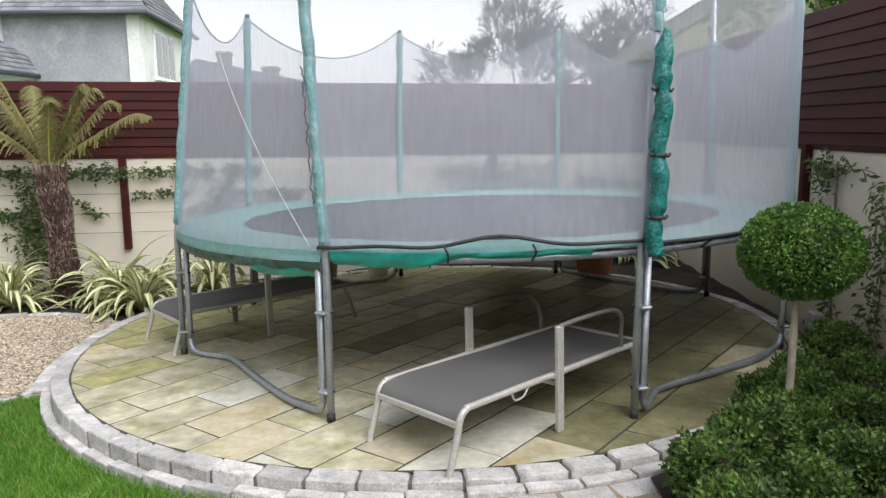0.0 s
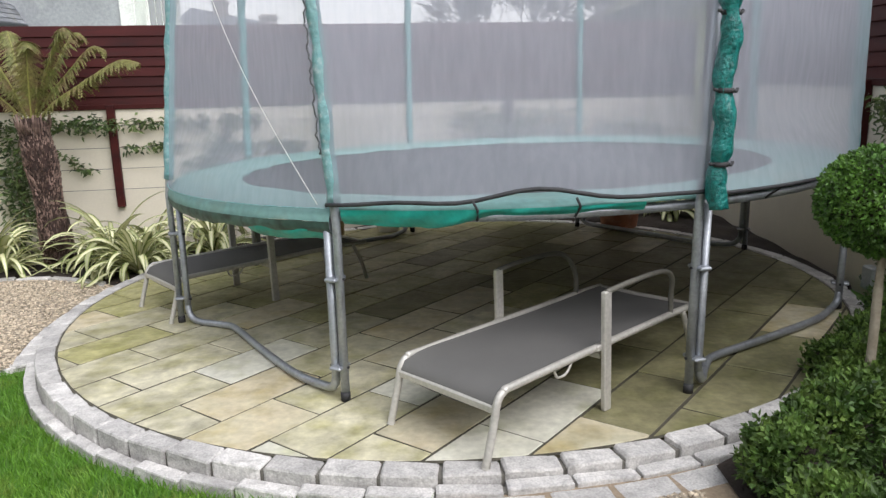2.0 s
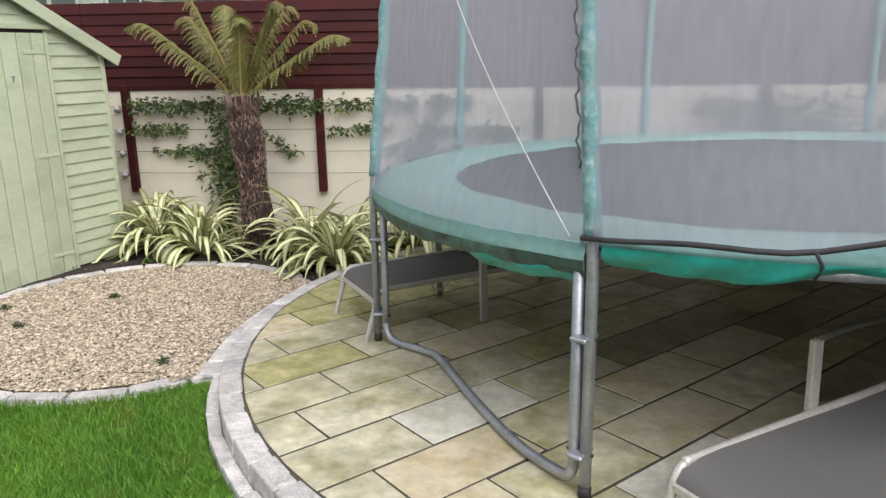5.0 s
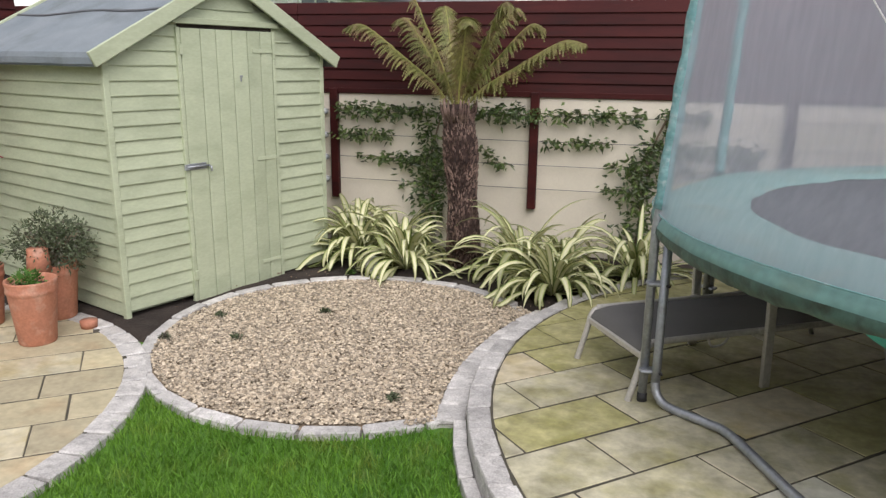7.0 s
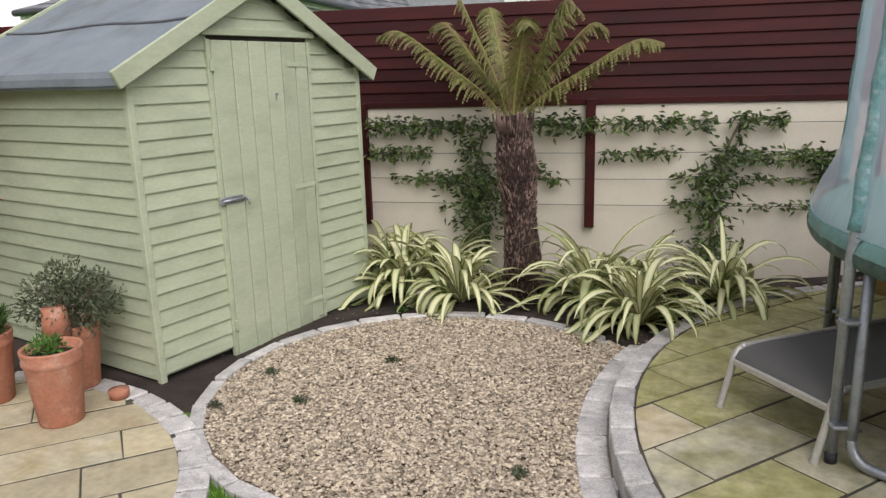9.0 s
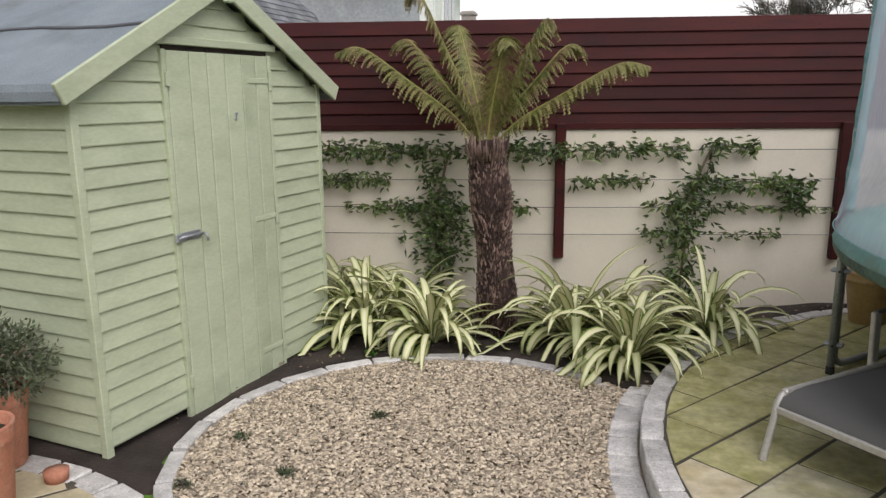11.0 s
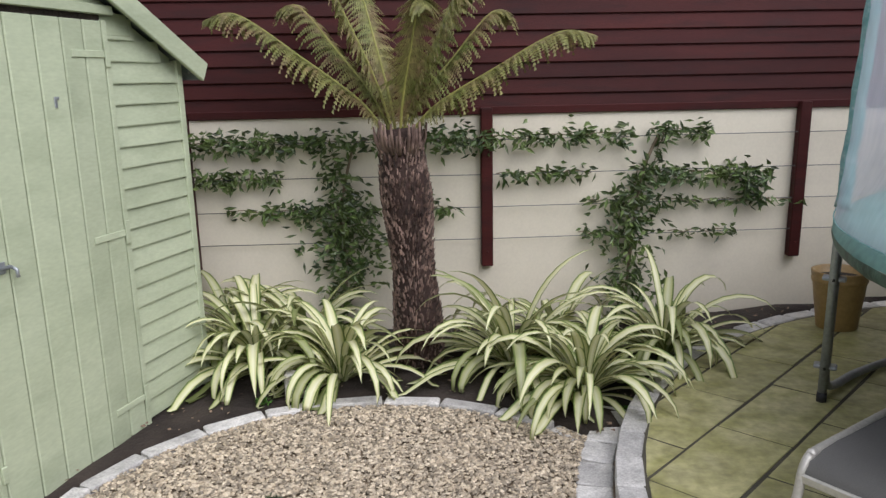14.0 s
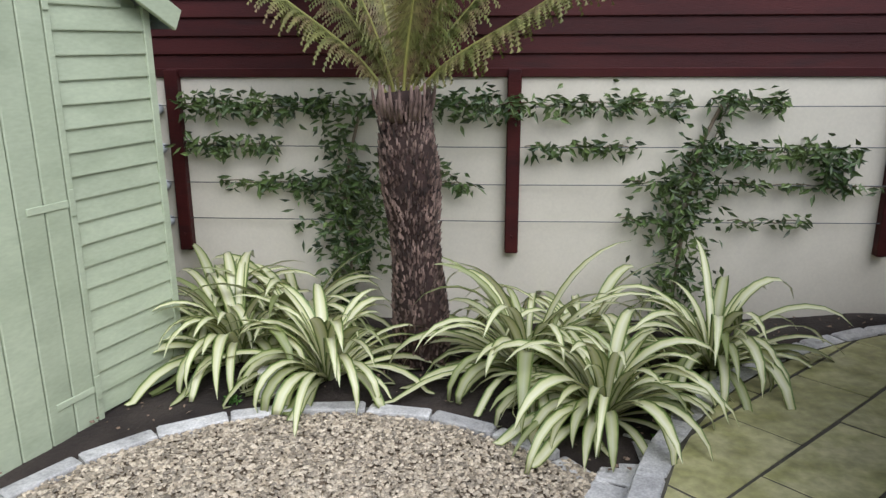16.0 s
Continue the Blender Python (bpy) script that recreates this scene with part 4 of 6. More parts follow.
def paving(name, centre, radius, ang, row_sizes, lengths, level, mat, mats, root_label, seed, gap=0.005, shift=0.0, mossy=None, row_gap=0.0085, bond=None):
    rnd = random.Random(seed)
    root = tagged(new(name), root_label, "paving", kind="structure")
    ring = ring_points(centre, radius - 0.001, n=72)
    u = (math.cos(radians(ang)), math.sin(radians(ang)))
    v = (-u[1], u[0])
    bed_v = [(centre[0], centre[1], level(*centre) - 0.002)] + [(x, y, level(x, y) - 0.002) for x, y in ring_points(centre, radius + 0.02, n=72)]
    link_mesh("mortar_bed", bed_v, [(0, 1 + i, 1 + (i + 1) % 72) for i in range(72)], JOINT, root, "dark mortar between the flags")
    t = -radius + shift
    course = 0
    if bond:
        course = -math.ceil((radius + bond[2]) / bond[0])
        t = bond[2] + course * bond[0]
    while t < radius:
        h = rnd.choice(row_sizes)
        s = -radius - rnd.uniform(0, 0.5)
        if bond:
            s = bond[3 + course % 2] - bond[1] * math.ceil((radius + bond[3 + course % 2]) / bond[1])
        course += 1
        while s < radius:
            w = bond[1] if bond else rnd.choice(lengths)
            corners = [(s + gap, t + row_gap), (s + w - gap, t + row_gap), (s + w - gap, t + h - row_gap), (s + gap, t + h - row_gap)]
            poly = [(centre[0] + a * u[0] + b * v[0] + rnd.uniform(-.003, .003), centre[1] + a * u[1] + b * v[1] + rnd.uniform(-.003, .003)) for a, b in corners]
            poly = clip(poly, ring)
            clean = []
            for p in poly:
                if not clean or math.hypot(p[0] - clean[-1][0], p[1] - clean[-1][1]) > 0.01:
                    clean.append(p)
            area = 0.5 * abs(sum(clean[i][0] * clean[i - 1][1] - clean[i - 1][0] * clean[i][1] for i in range(len(clean)))) if len(clean) > 2 else 0
            if area > 0.004:
                cx, cy = sum(p[0] for p in clean) / len(clean), sum(p[1] for p in clean) / len(clean)
                lift, tx, ty = rnd.uniform(0.0, 0.003), rnd.uniform(-.002, .002), rnd.uniform(-.002, .002)
                n = len(clean)
                verts = []
                for k, (zz, inset) in enumerate(((0.0, 0.003), (-0.003, 0.0), (-0.03, 0.0))):
                    for x, y in clean:
                        d = math.hypot(x - cx, y - cy)
                        px, py = x + (cx - x) / d * inset, y + (cy - y) / d * inset
                        verts.append((px - cx, py - cy, level(px, py) - level(cx, cy) + zz + lift + tx * (px - cx) + ty * (py - cy)))
                faces = [tuple(range(n))]
                for k in range(2):
                    for i in range(n):
                        j = (i + 1) % n
                        faces.append((k * n + i, (k + 1) * n + i, (k + 1) * n + j, k * n + j))
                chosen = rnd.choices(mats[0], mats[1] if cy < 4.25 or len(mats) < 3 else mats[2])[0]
                # Right and under the trampoline: algae stain plus shade put into the colour
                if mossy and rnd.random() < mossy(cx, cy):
                    chosen = STAINED_SHADE if cx > 0.5 or (math.hypot(cx - TR_C.x, cy - TR_C.y) < 1.75 and rnd.random() < 0.5) else MOSSY
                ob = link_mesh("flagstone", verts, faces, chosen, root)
                ob.location = (cx, cy, level(cx, cy))
            s += w
        t += h
    return root


RUST = material("rusty_sandstone", (0.52, 0.455, 0.32), (0.49, 0.46, 0.33), 0.5, big=2.6, fine=24, c3=(0.38, 0.31, 0.15), bump=0.25, spread=0.08, dirt=0.8, mottle=0.4)
PALE = material("pale_sandstone", (0.60, 0.585, 0.495), (0.55, 0.535, 0.44), 0.5, big=2.0, fine=24, c3=(0.36, 0.36, 0.19), bump=0.25, shifted=False, spread=0.06, dirt=0.5, mottle=0.35)
MOSSY = material("mossy_sandstone", (0.41, 0.38, 0.20), (0.335, 0.315, 0.135), 0.45, big=3.2, fine=26, c3=(0.21, 0.205, 0.058), bump=0.3, shifted=False, spread=0.10, dirt=0.9, mottle=0.5)
# Darkest flags: algae stain, with the trampoline's shade put into the colour
STAINED_SHADE = material("stained_shade_sandstone", (0.26, 0.24, 0.13), (0.20, 0.185, 0.10), 0.5, big=2.4, fine=26, c3=(0.13, 0.13, 0.045), bump=0.3, shifted=False, spread=0.12, dirt=0.8, mottle=0.55)


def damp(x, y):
    """Chance that a flag is green with algae or darkened for the shade: rare along the open front, common in the
    sheltered back and side.
    """
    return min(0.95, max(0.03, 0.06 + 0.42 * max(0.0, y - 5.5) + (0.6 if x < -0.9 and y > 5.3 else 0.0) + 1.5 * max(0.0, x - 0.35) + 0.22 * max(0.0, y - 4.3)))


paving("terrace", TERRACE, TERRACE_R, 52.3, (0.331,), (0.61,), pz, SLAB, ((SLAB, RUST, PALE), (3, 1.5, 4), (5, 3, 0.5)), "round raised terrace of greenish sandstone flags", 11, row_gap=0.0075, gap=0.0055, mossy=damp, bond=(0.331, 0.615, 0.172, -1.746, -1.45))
paving("yard", YARD, YARD_R - 0.13, 48, (0.31,), (0.3, 0.45, 0.62, 0.9), lambda x, y: gz(x, y) + 0.012, BUFF, ((BUFF, RUST), (5, 1)), "round yard of buff sandstone flags", 5, gap=0.004, shift=0.11, row_gap=0.008)


def sett_meshes():
    out = []
    for k in range(5):
        bm = box(1, 1, 1, None, 0.045)
        bmesh.ops.triangulate(bm, faces=[f for f in bm.faces if len(f.verts) > 4])
        for v in bm.verts:
            v.co += Vector((noise.noise(v.co * 3 + Vector((k * 9, 0, 0))) * 1.3, noise.noise(v.co * 3 + Vector((0, k * 9, 4))) * 0.5, noise.noise(v.co * 3 + Vector((7, 0, k * 9))))) * 0.05
        me = bpy.data.meshes.new("sett")
        bm.to_mesh(me)
        bm.free()
        me.materials.append(GRANITE)
        out.append(me)
    return out


SETTS = sett_meshes()


def sett_ring(name, centre, r_in, r_out, a0, a1, length, level, height, label, skip=None, rough=1.0):
    root = tagged(new(name), label, "kerb", kind="structure")
    mid = (r_in + r_out) / 2
    n = max(1, round(radians(a1 - a0) * mid / length))
    bed = []
    for i in range(n + 1):
        a = radians(a0 + (a1 - a0) * i / n)
        for r, low in ((r_in + 0.012, 0.020), (r_out - 0.012, 0.020), (r_out - 0.011, height * 0.95)):
            x, y = centre[0] + r * math.cos(a), centre[1] + r * math.sin(a)
            bed.append((x, y, level(x, y) - low))
    open_run = [i for i in range(n) if not (skip and (skip(*bed[3 * i][:2]) or skip(*bed[3 * i + 4][:2])))]
    quads = [(3 * i + k, 3 * i + k + 1, 3 * i + k + 4, 3 * i + k + 3) for i in open_run for k in (0, 1)]
    link_mesh("kerb_mortar", bed, quads, KERB_JOINT, root, "dark mortar between the setts")
    for i in range(n):
        a = a0 + (a1 - a0) * (i + 0.5) / n
        x, y = centre[0] + mid * math.cos(radians(a)), centre[1] + mid * math.sin(radians(a))
        if skip and skip(x, y):
            continue
        ob = new("sett", random.choice(SETTS))
        ob.parent = root
        ob.matrix_basis = pose(x, y, level(x, y) - height / 2 + random.uniform(-.004, .004) * rough, random.uniform(-2, 2) * rough, random.uniform(-1.5, 1.5) * rough, a + random.uniform(-1.5, 1.5) * rough) @ Matrix.Diagonal((r_out - r_in - 0.004, radians(a1 - a0) * mid / n - 0.013 + random.uniform(-.005, .003), height, 1))
    return root


def dist(x, y, c):
    return math.hypot(x - c[0], y - c[1])


sett_ring("terrace_kerb", TERRACE, 2.605, 2.72, 0, 360, 0.235, lambda x, y: pz(x, y) + 0.004, 0.20, "raised ring of rough grey granite setts round the terrace", rough=0.4)
sett_ring("lower_kerb", TERRACE, 2.724, 2.875, 120, 202, 0.19, lambda x, y: gz(x, y) + 0.018, 0.14, "low ring of grey granite setts between terrace and gravel", rough=0.5, skip=lambda x, y: y > 6.75)
sett_ring("lawn_kerb", TERRACE, 2.718, 2.785, 202, 318, 0.26, lambda x, y: gz(x, y) + 0.028, 0.14, "low ring of grey granite setts at the terrace foot", rough=0.5)
sett_ring("gravel_kerb", GRAVEL, GRAVEL_R - 0.085, GRAVEL_R, 0, 360, 0.30, lambda x, y: gz(x, y) + (0.03 if y > 5.2 and x < -3.05 else 0.012), 0.13, "ring of grey granite setts round the gravel circle", skip=lambda x, y: dist(x, y, TERRACE) < 2.80, rough=0.6)
sett_ring("yard_kerb", YARD, YARD_R - 0.14, YARD_R, -60, 130, 0.20, lambda x, y: gz(x, y) + 0.014, 0.13, "ring of grey granite setts round the yard", rough=0.5, skip=lambda x, y: dist(x, y, GRAVEL) < GRAVEL_R - 0.02)

sett_ring("path_head", TERRACE, 2.79, 2.92, 267, 292, 0.235, lambda x, y: gz(x, y) + 0.006, 0.13, "short arc of grey granite setts at the head of the path", rough=0.5)

# short gravel path towards the terrace, edged with setts
flat_patch("path_bed", [(-0.02, -2.0), (0.80, -2.0), (0.80, 2.6), (0.98, 2.84), (0.98, 3.14), (0.4, 3.0), (-0.2, 2.96), (-0.2, 2.8), (-0.02, 2.6)], 0.004, PEBBLE_BED, "pebble bed of the garden path", "gravel")
for x0 in (-0.10, 0.88):
    root = tagged(new("path_kerb"), "straight row of grey granite setts along the path", "kerb", kind="structure")
    for i in range(18):
        y = 2.70 - i * 0.24
        ob = new("sett", random.choice(SETTS))
        ob.parent = root
        ob.matrix_basis = pose(x0 + random.uniform(-.004, .004), y, gz(x0, y) - 0.045, 0, 0, random.uniform(-2, 2)) @ Matrix.Diagonal((0.13, 0.232, 0.14, 1))


def pebble_field(name, inside, bounds, count, lift, label, seed, size=(0.0056, 0.0130)):
    """Thousands of small rounded stones, each a squashed and turned octahedron with a belt."""
    rnd = np.random.default_rng(seed)
    x = rnd.uniform(bounds[0], bounds[1], count * 3)
    y = rnd.uniform(bounds[2], bounds[3], count * 3)
    keep = np.array([inside(a, b) for a, b in zip(x, y)])
    x, y = x[keep][:count], y[keep][:count]
    n = len(x)
    belt = [(math.cos(a), math.sin(a), 0) for a in np.arange(6) * math.pi / 3]
    unit = np.array([(0.55 * c, 0.55 * s, 0.8) for c, s, _ in belt[::2]] + belt + [(0, 0, -0.8)])
    faces1 = [(0, 1, 2)]
    for k in range(3):
        a, b = 3 + 2 * k, 3 + (2 * k + 1) % 6
        c = 3 + (2 * k + 2) % 6
        faces1 += [(k, a, b), (k, b, (k + 1) % 3), ((k + 1) % 3, b, c)]
    for k in range(6):
        faces1.append((3 + (k + 1) % 6, 3 + k, 9))
    m = len(unit)
    sx = rnd.uniform(size[0], size[1], n)
    sc = np.stack([sx * rnd.uniform(0.9, 1.5, n), sx * rnd.uniform(0.6, 1.0, n), sx * rnd.uniform(0.4, 0.75, n)], 1)
    pts = unit[None] * sc[:, None, :] * rnd.uniform(0.85, 1.12, (n, m, 1))
    ax, az = rnd.uniform(-0.5, 0.5, n), rnd.uniform(0, 2 * math.pi, n)
    ca, sa = np.cos(ax)[:, None], np.sin(ax)[:, None]
    py, pzz = pts[..., 1] * ca - pts[..., 2] * sa, pts[..., 1] * sa + pts[..., 2] * ca
    cz, sz = np.cos(az)[:, None], np.sin(az)[:, None]
    qx, qy = pts[..., 0] * cz - py * sz, pts[..., 0] * sz + py * cz
    z0 = np.array([gz(a, b) for a, b in zip(x, y)]) + lift + rnd.uniform(0, 0.008, n)
    verts = np.stack([qx + x[:, None], qy + y[:, None], pzz + z0[:, None]], 2).reshape(-1, 3)
    faces = (np.array(faces1)[None] + (np.arange(n) * m)[:, None, None]).reshape(-1, 3)
    ob = link_mesh(name, verts.tolist(), faces.tolist(), PEBBLE)
    return tagged(ob, label, "gravel", kind="stuff")


flat_patch("gravel_bed", ring_points(GRAVEL, GRAVEL_R - 0.05), -0.003, PEBBLE_BED, "pebble bed of the gravel circle", "gravel")
pebble_field("gravel", lambda a, b: (dist(a, b, GRAVEL) < GRAVEL_R - 0.085 or (dist(a, b, GRAVEL) < GRAVEL_R - 0.01 and dist(a, b, TERRACE) < 3.02)) and dist(a, b, TERRACE) > 2.872, (-5.1, -2.4, 4.1, 6.8), 36000, 0.012, "loose round gravel of buff and brown pebbles", 3)
pebble_field("path_gravel", lambda a, b: -0.03 < a < 0.81 and dist(a, b, TERRACE) > 2.93, (-0.05, 0.82, 2.0, 2.98), 6000, 0.010, "loose buff gravel on the short path", 4)


def on_lawn(a, b):
    return dist(a, b, GRAVEL) > GRAVEL_R + 0.005 and dist(a, b, YARD) > YARD_R + 0.005 and dist(a, b, TERRACE) > 2.782 and a < -0.18 and b < 4.62


def lawn_blades(count):
    rnd = np.random.default_rng(8)
    x, y = rnd.uniform(-4.6, -0.17, count * 2), rnd.uniform(1.3, 4.6, count * 2)
    keep = np.array([on_lawn(a, b) for a, b in zip(x, y)])
    x, y = x[keep][:count], y[keep][:count]
    n = len(x)
    z = np.array([gz(a, b) for a, b in zip(x, y)]) - 0.03
    h = rnd.uniform(0.035, 0.065, n)
    a = rnd.uniform(0, 2 * math.pi, n)
    w = rnd.uniform(0.0016, 0.0032, n)
    lean = rnd.uniform(0.2, 1.0, n) * h
    d = rnd.uniform(0, 2 * math.pi, n)
    dx, dy = np.cos(a) * w, np.sin(a) * w
    bx, by = np.cos(d) * lean, np.sin(d) * lean
    v = np.stack([
        np.stack([x - dx, y - dy, z], 1), np.stack([x + dx, y + dy, z], 1),
        np.stack([x + dx * 0.8 + bx * 0.35, y + dy * 0.8 + by * 0.35, z + h * 0.6], 1), np.stack([x - dx * 0.8 + bx * 0.35, y - dy * 0.8 + by * 0.35, z + h * 0.6], 1),
        np.stack([x + bx, y + by, z + h * 0.95], 1)], 1).reshape(-1, 3)
    o = np.arange(n) * 5
    quads = np.stack([o, o + 1, o + 2, o + 3], 1).tolist()
    tris = np.stack([o + 3, o + 2, o + 4], 1).tolist()
    tagged(link_mesh("lawn_grass", v.tolist(), quads + tris, BLADES), "short thick bright green mown grass", "grass", kind="stuff")


lawn_blades(70000)


# ---- plants ----
def leaf_mesh(name, p, d, n, length, width, mat, parent=None, label="", fold=0.25):
    """Pointed leaves: bases p, unit ways d, normals n, all arrays; each a kite folded along its rib."""
    d = d / np.linalg.norm(d, axis=1, keepdims=True)
    s = np.cross(d, n)
    s /= np.maximum(np.linalg.norm(s, axis=1, keepdims=True), 1e-6)
    u = np.cross(s, d)
    L, W = length[:, None], width[:, None]
    v = np.stack([p, p + d * L * 0.42 + s * W + u * W * fold, p + d * L - u * L * 0.12, p + d * L * 0.42 - s * W + u * W * fold], 1).reshape(-1, 3)
    o = np.arange(len(p)) * 4
    f = np.concatenate([np.stack([o, o + 1, o + 2], 1), np.stack([o, o + 2, o + 3], 1)])
    return link_mesh(name, v.tolist(), f.tolist(), mat, parent, label)


def blob(name, centre, radii, mat, parent, rough=0.12, seed=0, sub=3):
    bm = bmesh.new()
    bmesh.ops.create_icosphere(bm, subdivisions=sub, radius=1.0)
    for v in bm.verts:
        k = 1 + rough * noise.noise(v.co * 3 + Vector((seed, 0, 0)))
        v.co = Vector((v.co.x * radii[0] * k, v.co.y * radii[1] * k, v.co.z * radii[2] * k)) + Vector(centre)
    return part(name, bm, mat, parent, smooth=True)


def shell_leaves(rnd, count, centre, radii, rough, seed, depth=0.14):
    """Places and ways for leaves in the outer shell of a lumpy ball."""
    q = rnd.normal(size=(count, 3))
    q /= np.linalg.norm(q, axis=1, keepdims=True)
    k = np.array([1 + rough * noise.noise(Vector(a) * 3 + Vector((seed, 0, 0))) for a in q])[:, None]
    lump = np.array([0.05 * noise.noise(Vector(a) * 9 + Vector((seed, 5, 0))) for a in q])[:, None]
    p = q * np.array(radii) * (k + lump - depth * rnd.uniform(0, 1, (count, 1)) ** 2) + np.array(centre)
    d = q + rnd.normal(size=(count, 3)) * 0.75
    return p, d, q + rnd.normal(size=(count, 3)) * 0.5


def topiary():
    rnd = np.random.default_rng(21)
    x, y = 1.70, 3.47
    root = thing("topiary_ball", Matrix.Translation((x, y, gz(x, y))), "clipped ball of box foliage on a bare leaning stem", "topiary")
    g = gz(x, y)
    c = Vector((0.03, 0.03, 0.900 - g))
    tube("stem", smooth_path([(0, 0, -0.05), (0.01, 0.0, 0.3), (0.02, 0.02, 0.55), (0.025, 0.03, 0.72), c - Vector((0, 0, 0.1))], 4), [0.02] * 10 + [0.016] * 7, PALE_BARK, root, "slender pale bare stem")
    # Dark core: the shade behind the leaves, put into its colour
    blob("foliage_core", c, (0.235, 0.235, 0.17), SOIL_AND_SHADE, root, 0.05, 1)
    p, d, n = shell_leaves(rnd, 17000, c, (0.275, 0.275, 0.225), 0.05, 1)
    leaf_mesh("foliage", p, d, n, rnd.uniform(0.014, 0.024, len(p)), rnd.uniform(0.005, 0.008, len(p)), BOX_LEAF, root, "dense small bright green clipped leaves")


topiary()


def shrub(x, y, r, h, seed, leaves):
    rnd = np.random.default_rng(100 + seed)
    g = gz(x, y)
    root = thing("hedge_shrub", Matrix.Translation((x, y, g)), "low rounded evergreen shrub in the hedge bed", "shrub", "hedge shrubs")
    # Core coloured dark for the shade in the shrub's gaps
    blob("shrub_core", (0, 0, h * 0.5), (r * 0.78, r * 0.78, h * 0.42), SOIL_AND_SHADE, root, 0.3, seed)
    parts = [shell_leaves(rnd, leaves, (0, 0, h * 0.52), (r, r, h * 0.52), 0.42, seed, 0.3)]
    for k in range(6):
        a = rnd.uniform(0, 6.28)
        c = (math.cos(a) * r * 0.5, math.sin(a) * r * 0.5, h * rnd.uniform(0.62, 0.9))
        parts.append(shell_leaves(rnd, leaves // 9, c, (r * 0.42, r * 0.42, h * 0.3), 0.4, seed + k, 0.6))
    p, d, n = (np.concatenate([q[i] for q in parts]) for i in range(3))
    d[:, 2] += 0.3
    leaf_mesh("foliage", p, d, n, rnd.uniform(0.020, 0.038, len(p)), rnd.uniform(0.007, 0.013, len(p)), HEDGE_LEAF, root, "small glossy dark green leaves")
    tips = []
    for k in range(9):
        a, q = rnd.uniform(0, 6.28), rnd.uniform(0.1, 0.8)
        c = (math.cos(a) * r * q, math.sin(a) * r * q, h * (1.02 - 0.45 * q * q))
        tips.append(shell_leaves(rnd, 60, c, (r * 0.26, r * 0.26, h * 0.13), 0.4, seed + 20 + k, 0.9))
    p, d, n = (np.concatenate([q[i] for q in tips]) for i in range(3))
    d[:, 2] += 0.6
    tagged(leaf_mesh("new_growth", p, d, n, rnd.uniform(0.018, 0.034, len(p)), rnd.uniform(0.006, 0.011, len(p)), NEW_LEAF, root), "pale yellow-green young leaves", kind="stuff")


for i, (x, y, r, h) in enumerate(((1.11, 2.88, 0.20, 0.30), (1.10, 2.52, 0.21, 0.29), (1.42, 3.12, 0.21, 0.35), (1.27, 3.02, 0.19, 0.32), (1.62, 3.40, 0.2, 0.36), (1.98, 3.80, 0.2, 0.42), (1.44, 2.72, 0.2, 0.3), (1.78, 3.42, 0.22, 0.30),
                                  (1.82, 3.02, 0.24, 0.32), (1.78, 3.78, 0.2, 0.36), (2.12, 3.62, 0.24, 0.38), (2.12, 4.12, 0.22, 0.44), (2.4, 4.0, 0.26, 0.45),
                                  (2.5, 4.5, 0.24, 0.55), (2.48, 3.4, 0.28, 0.42), (2.15, 3.1, 0.26, 0.36), (1.42, 2.25, 0.22, 0.28), (1.8, 2.5, 0.24, 0.3), (2.3, 2.6, 0.28, 0.34))):
    shrub(x, y, r * 0.80, h * (0.88 if x < 1.5 else 0.70 if x < 1.9 else 0.55), i, 2000)


def climber(runs, at, label, stem_path, seed, leaf=(0.04, 0.085)):
    """runs: (start, end, width, leaves) in (along, up) metres on a wall; at maps along, up, out to a place."""
    rnd = np.random.default_rng(300 + seed)
    base = at(*stem_path[0], 0.05)
    root = thing("climber", Matrix.Translation(base), label, "climbing plant", "climbers on the walls")
    out_dir = np.array(at(0, 0, 1) - at(0, 0, 0))
    along = np.array(at(1, 0, 0) - at(0, 0, 0))
    P, D, N = [], [], []
    for a, b, width, count in runs:
        t = rnd.uniform(0, 1, count)
        clump = np.array([0.5 + 0.9 * noise.noise((q * 7 + seed, a[1] * 5, b[0])) for q in t])
        keep = rnd.uniform(0, 1, count) < np.clip(clump + 0.35, 0.12, 1)
        t = t[keep]
        m = len(t)
        s = a[0] + (b[0] - a[0]) * t + rnd.normal(size=m) * width * (0.5 if abs(b[1] - a[1]) > abs(b[0] - a[0]) else 0.25)
        z = a[1] + (b[1] - a[1]) * t + rnd.normal(size=m) * (width * 0.45)
        o = np.abs(rnd.normal(size=m)) * (0.03 + width * 0.22) + 0.03
        P.append(np.array([at(i, j, k) - base for i, j, k in zip(s, z, o)]))
        D.append(along * rnd.normal(size=(m, 1)) * 0.8 + np.array([0, 0, -0.45]) + rnd.normal(size=(m, 3)) * 0.45 + out_dir * 0.3)
        N.append(out_dir + rnd.normal(size=(m, 3)) * 0.45)
        mid = [at(a[0] + (b[0] - a[0]) * k / 8, a[1] + (b[1] - a[1]) * k / 8 + 0.012 * math.sin(k * 2.2), 0.045 + 0.01 * math.sin(k * 1.4)) - base for k in range(9)]
        tube("shoot", mid, 0.0035, BARK, root, sides=5)
    tube("stem", smooth_path([at(s, z, 0.04) - base for s, z in stem_path], 5), 0.010, BARK, root, "thin woody twining stem", 6)
    p, d, n = np.concatenate(P), np.concatenate(D), np.concatenate(N)
    leaf_mesh("foliage", p, d, n, rnd.uniform(leaf[0], leaf[1], len(p)), rnd.uniform(0.008, 0.0155, len(p)), VINE, root, "narrow pointed dark green leaves", 0.4)


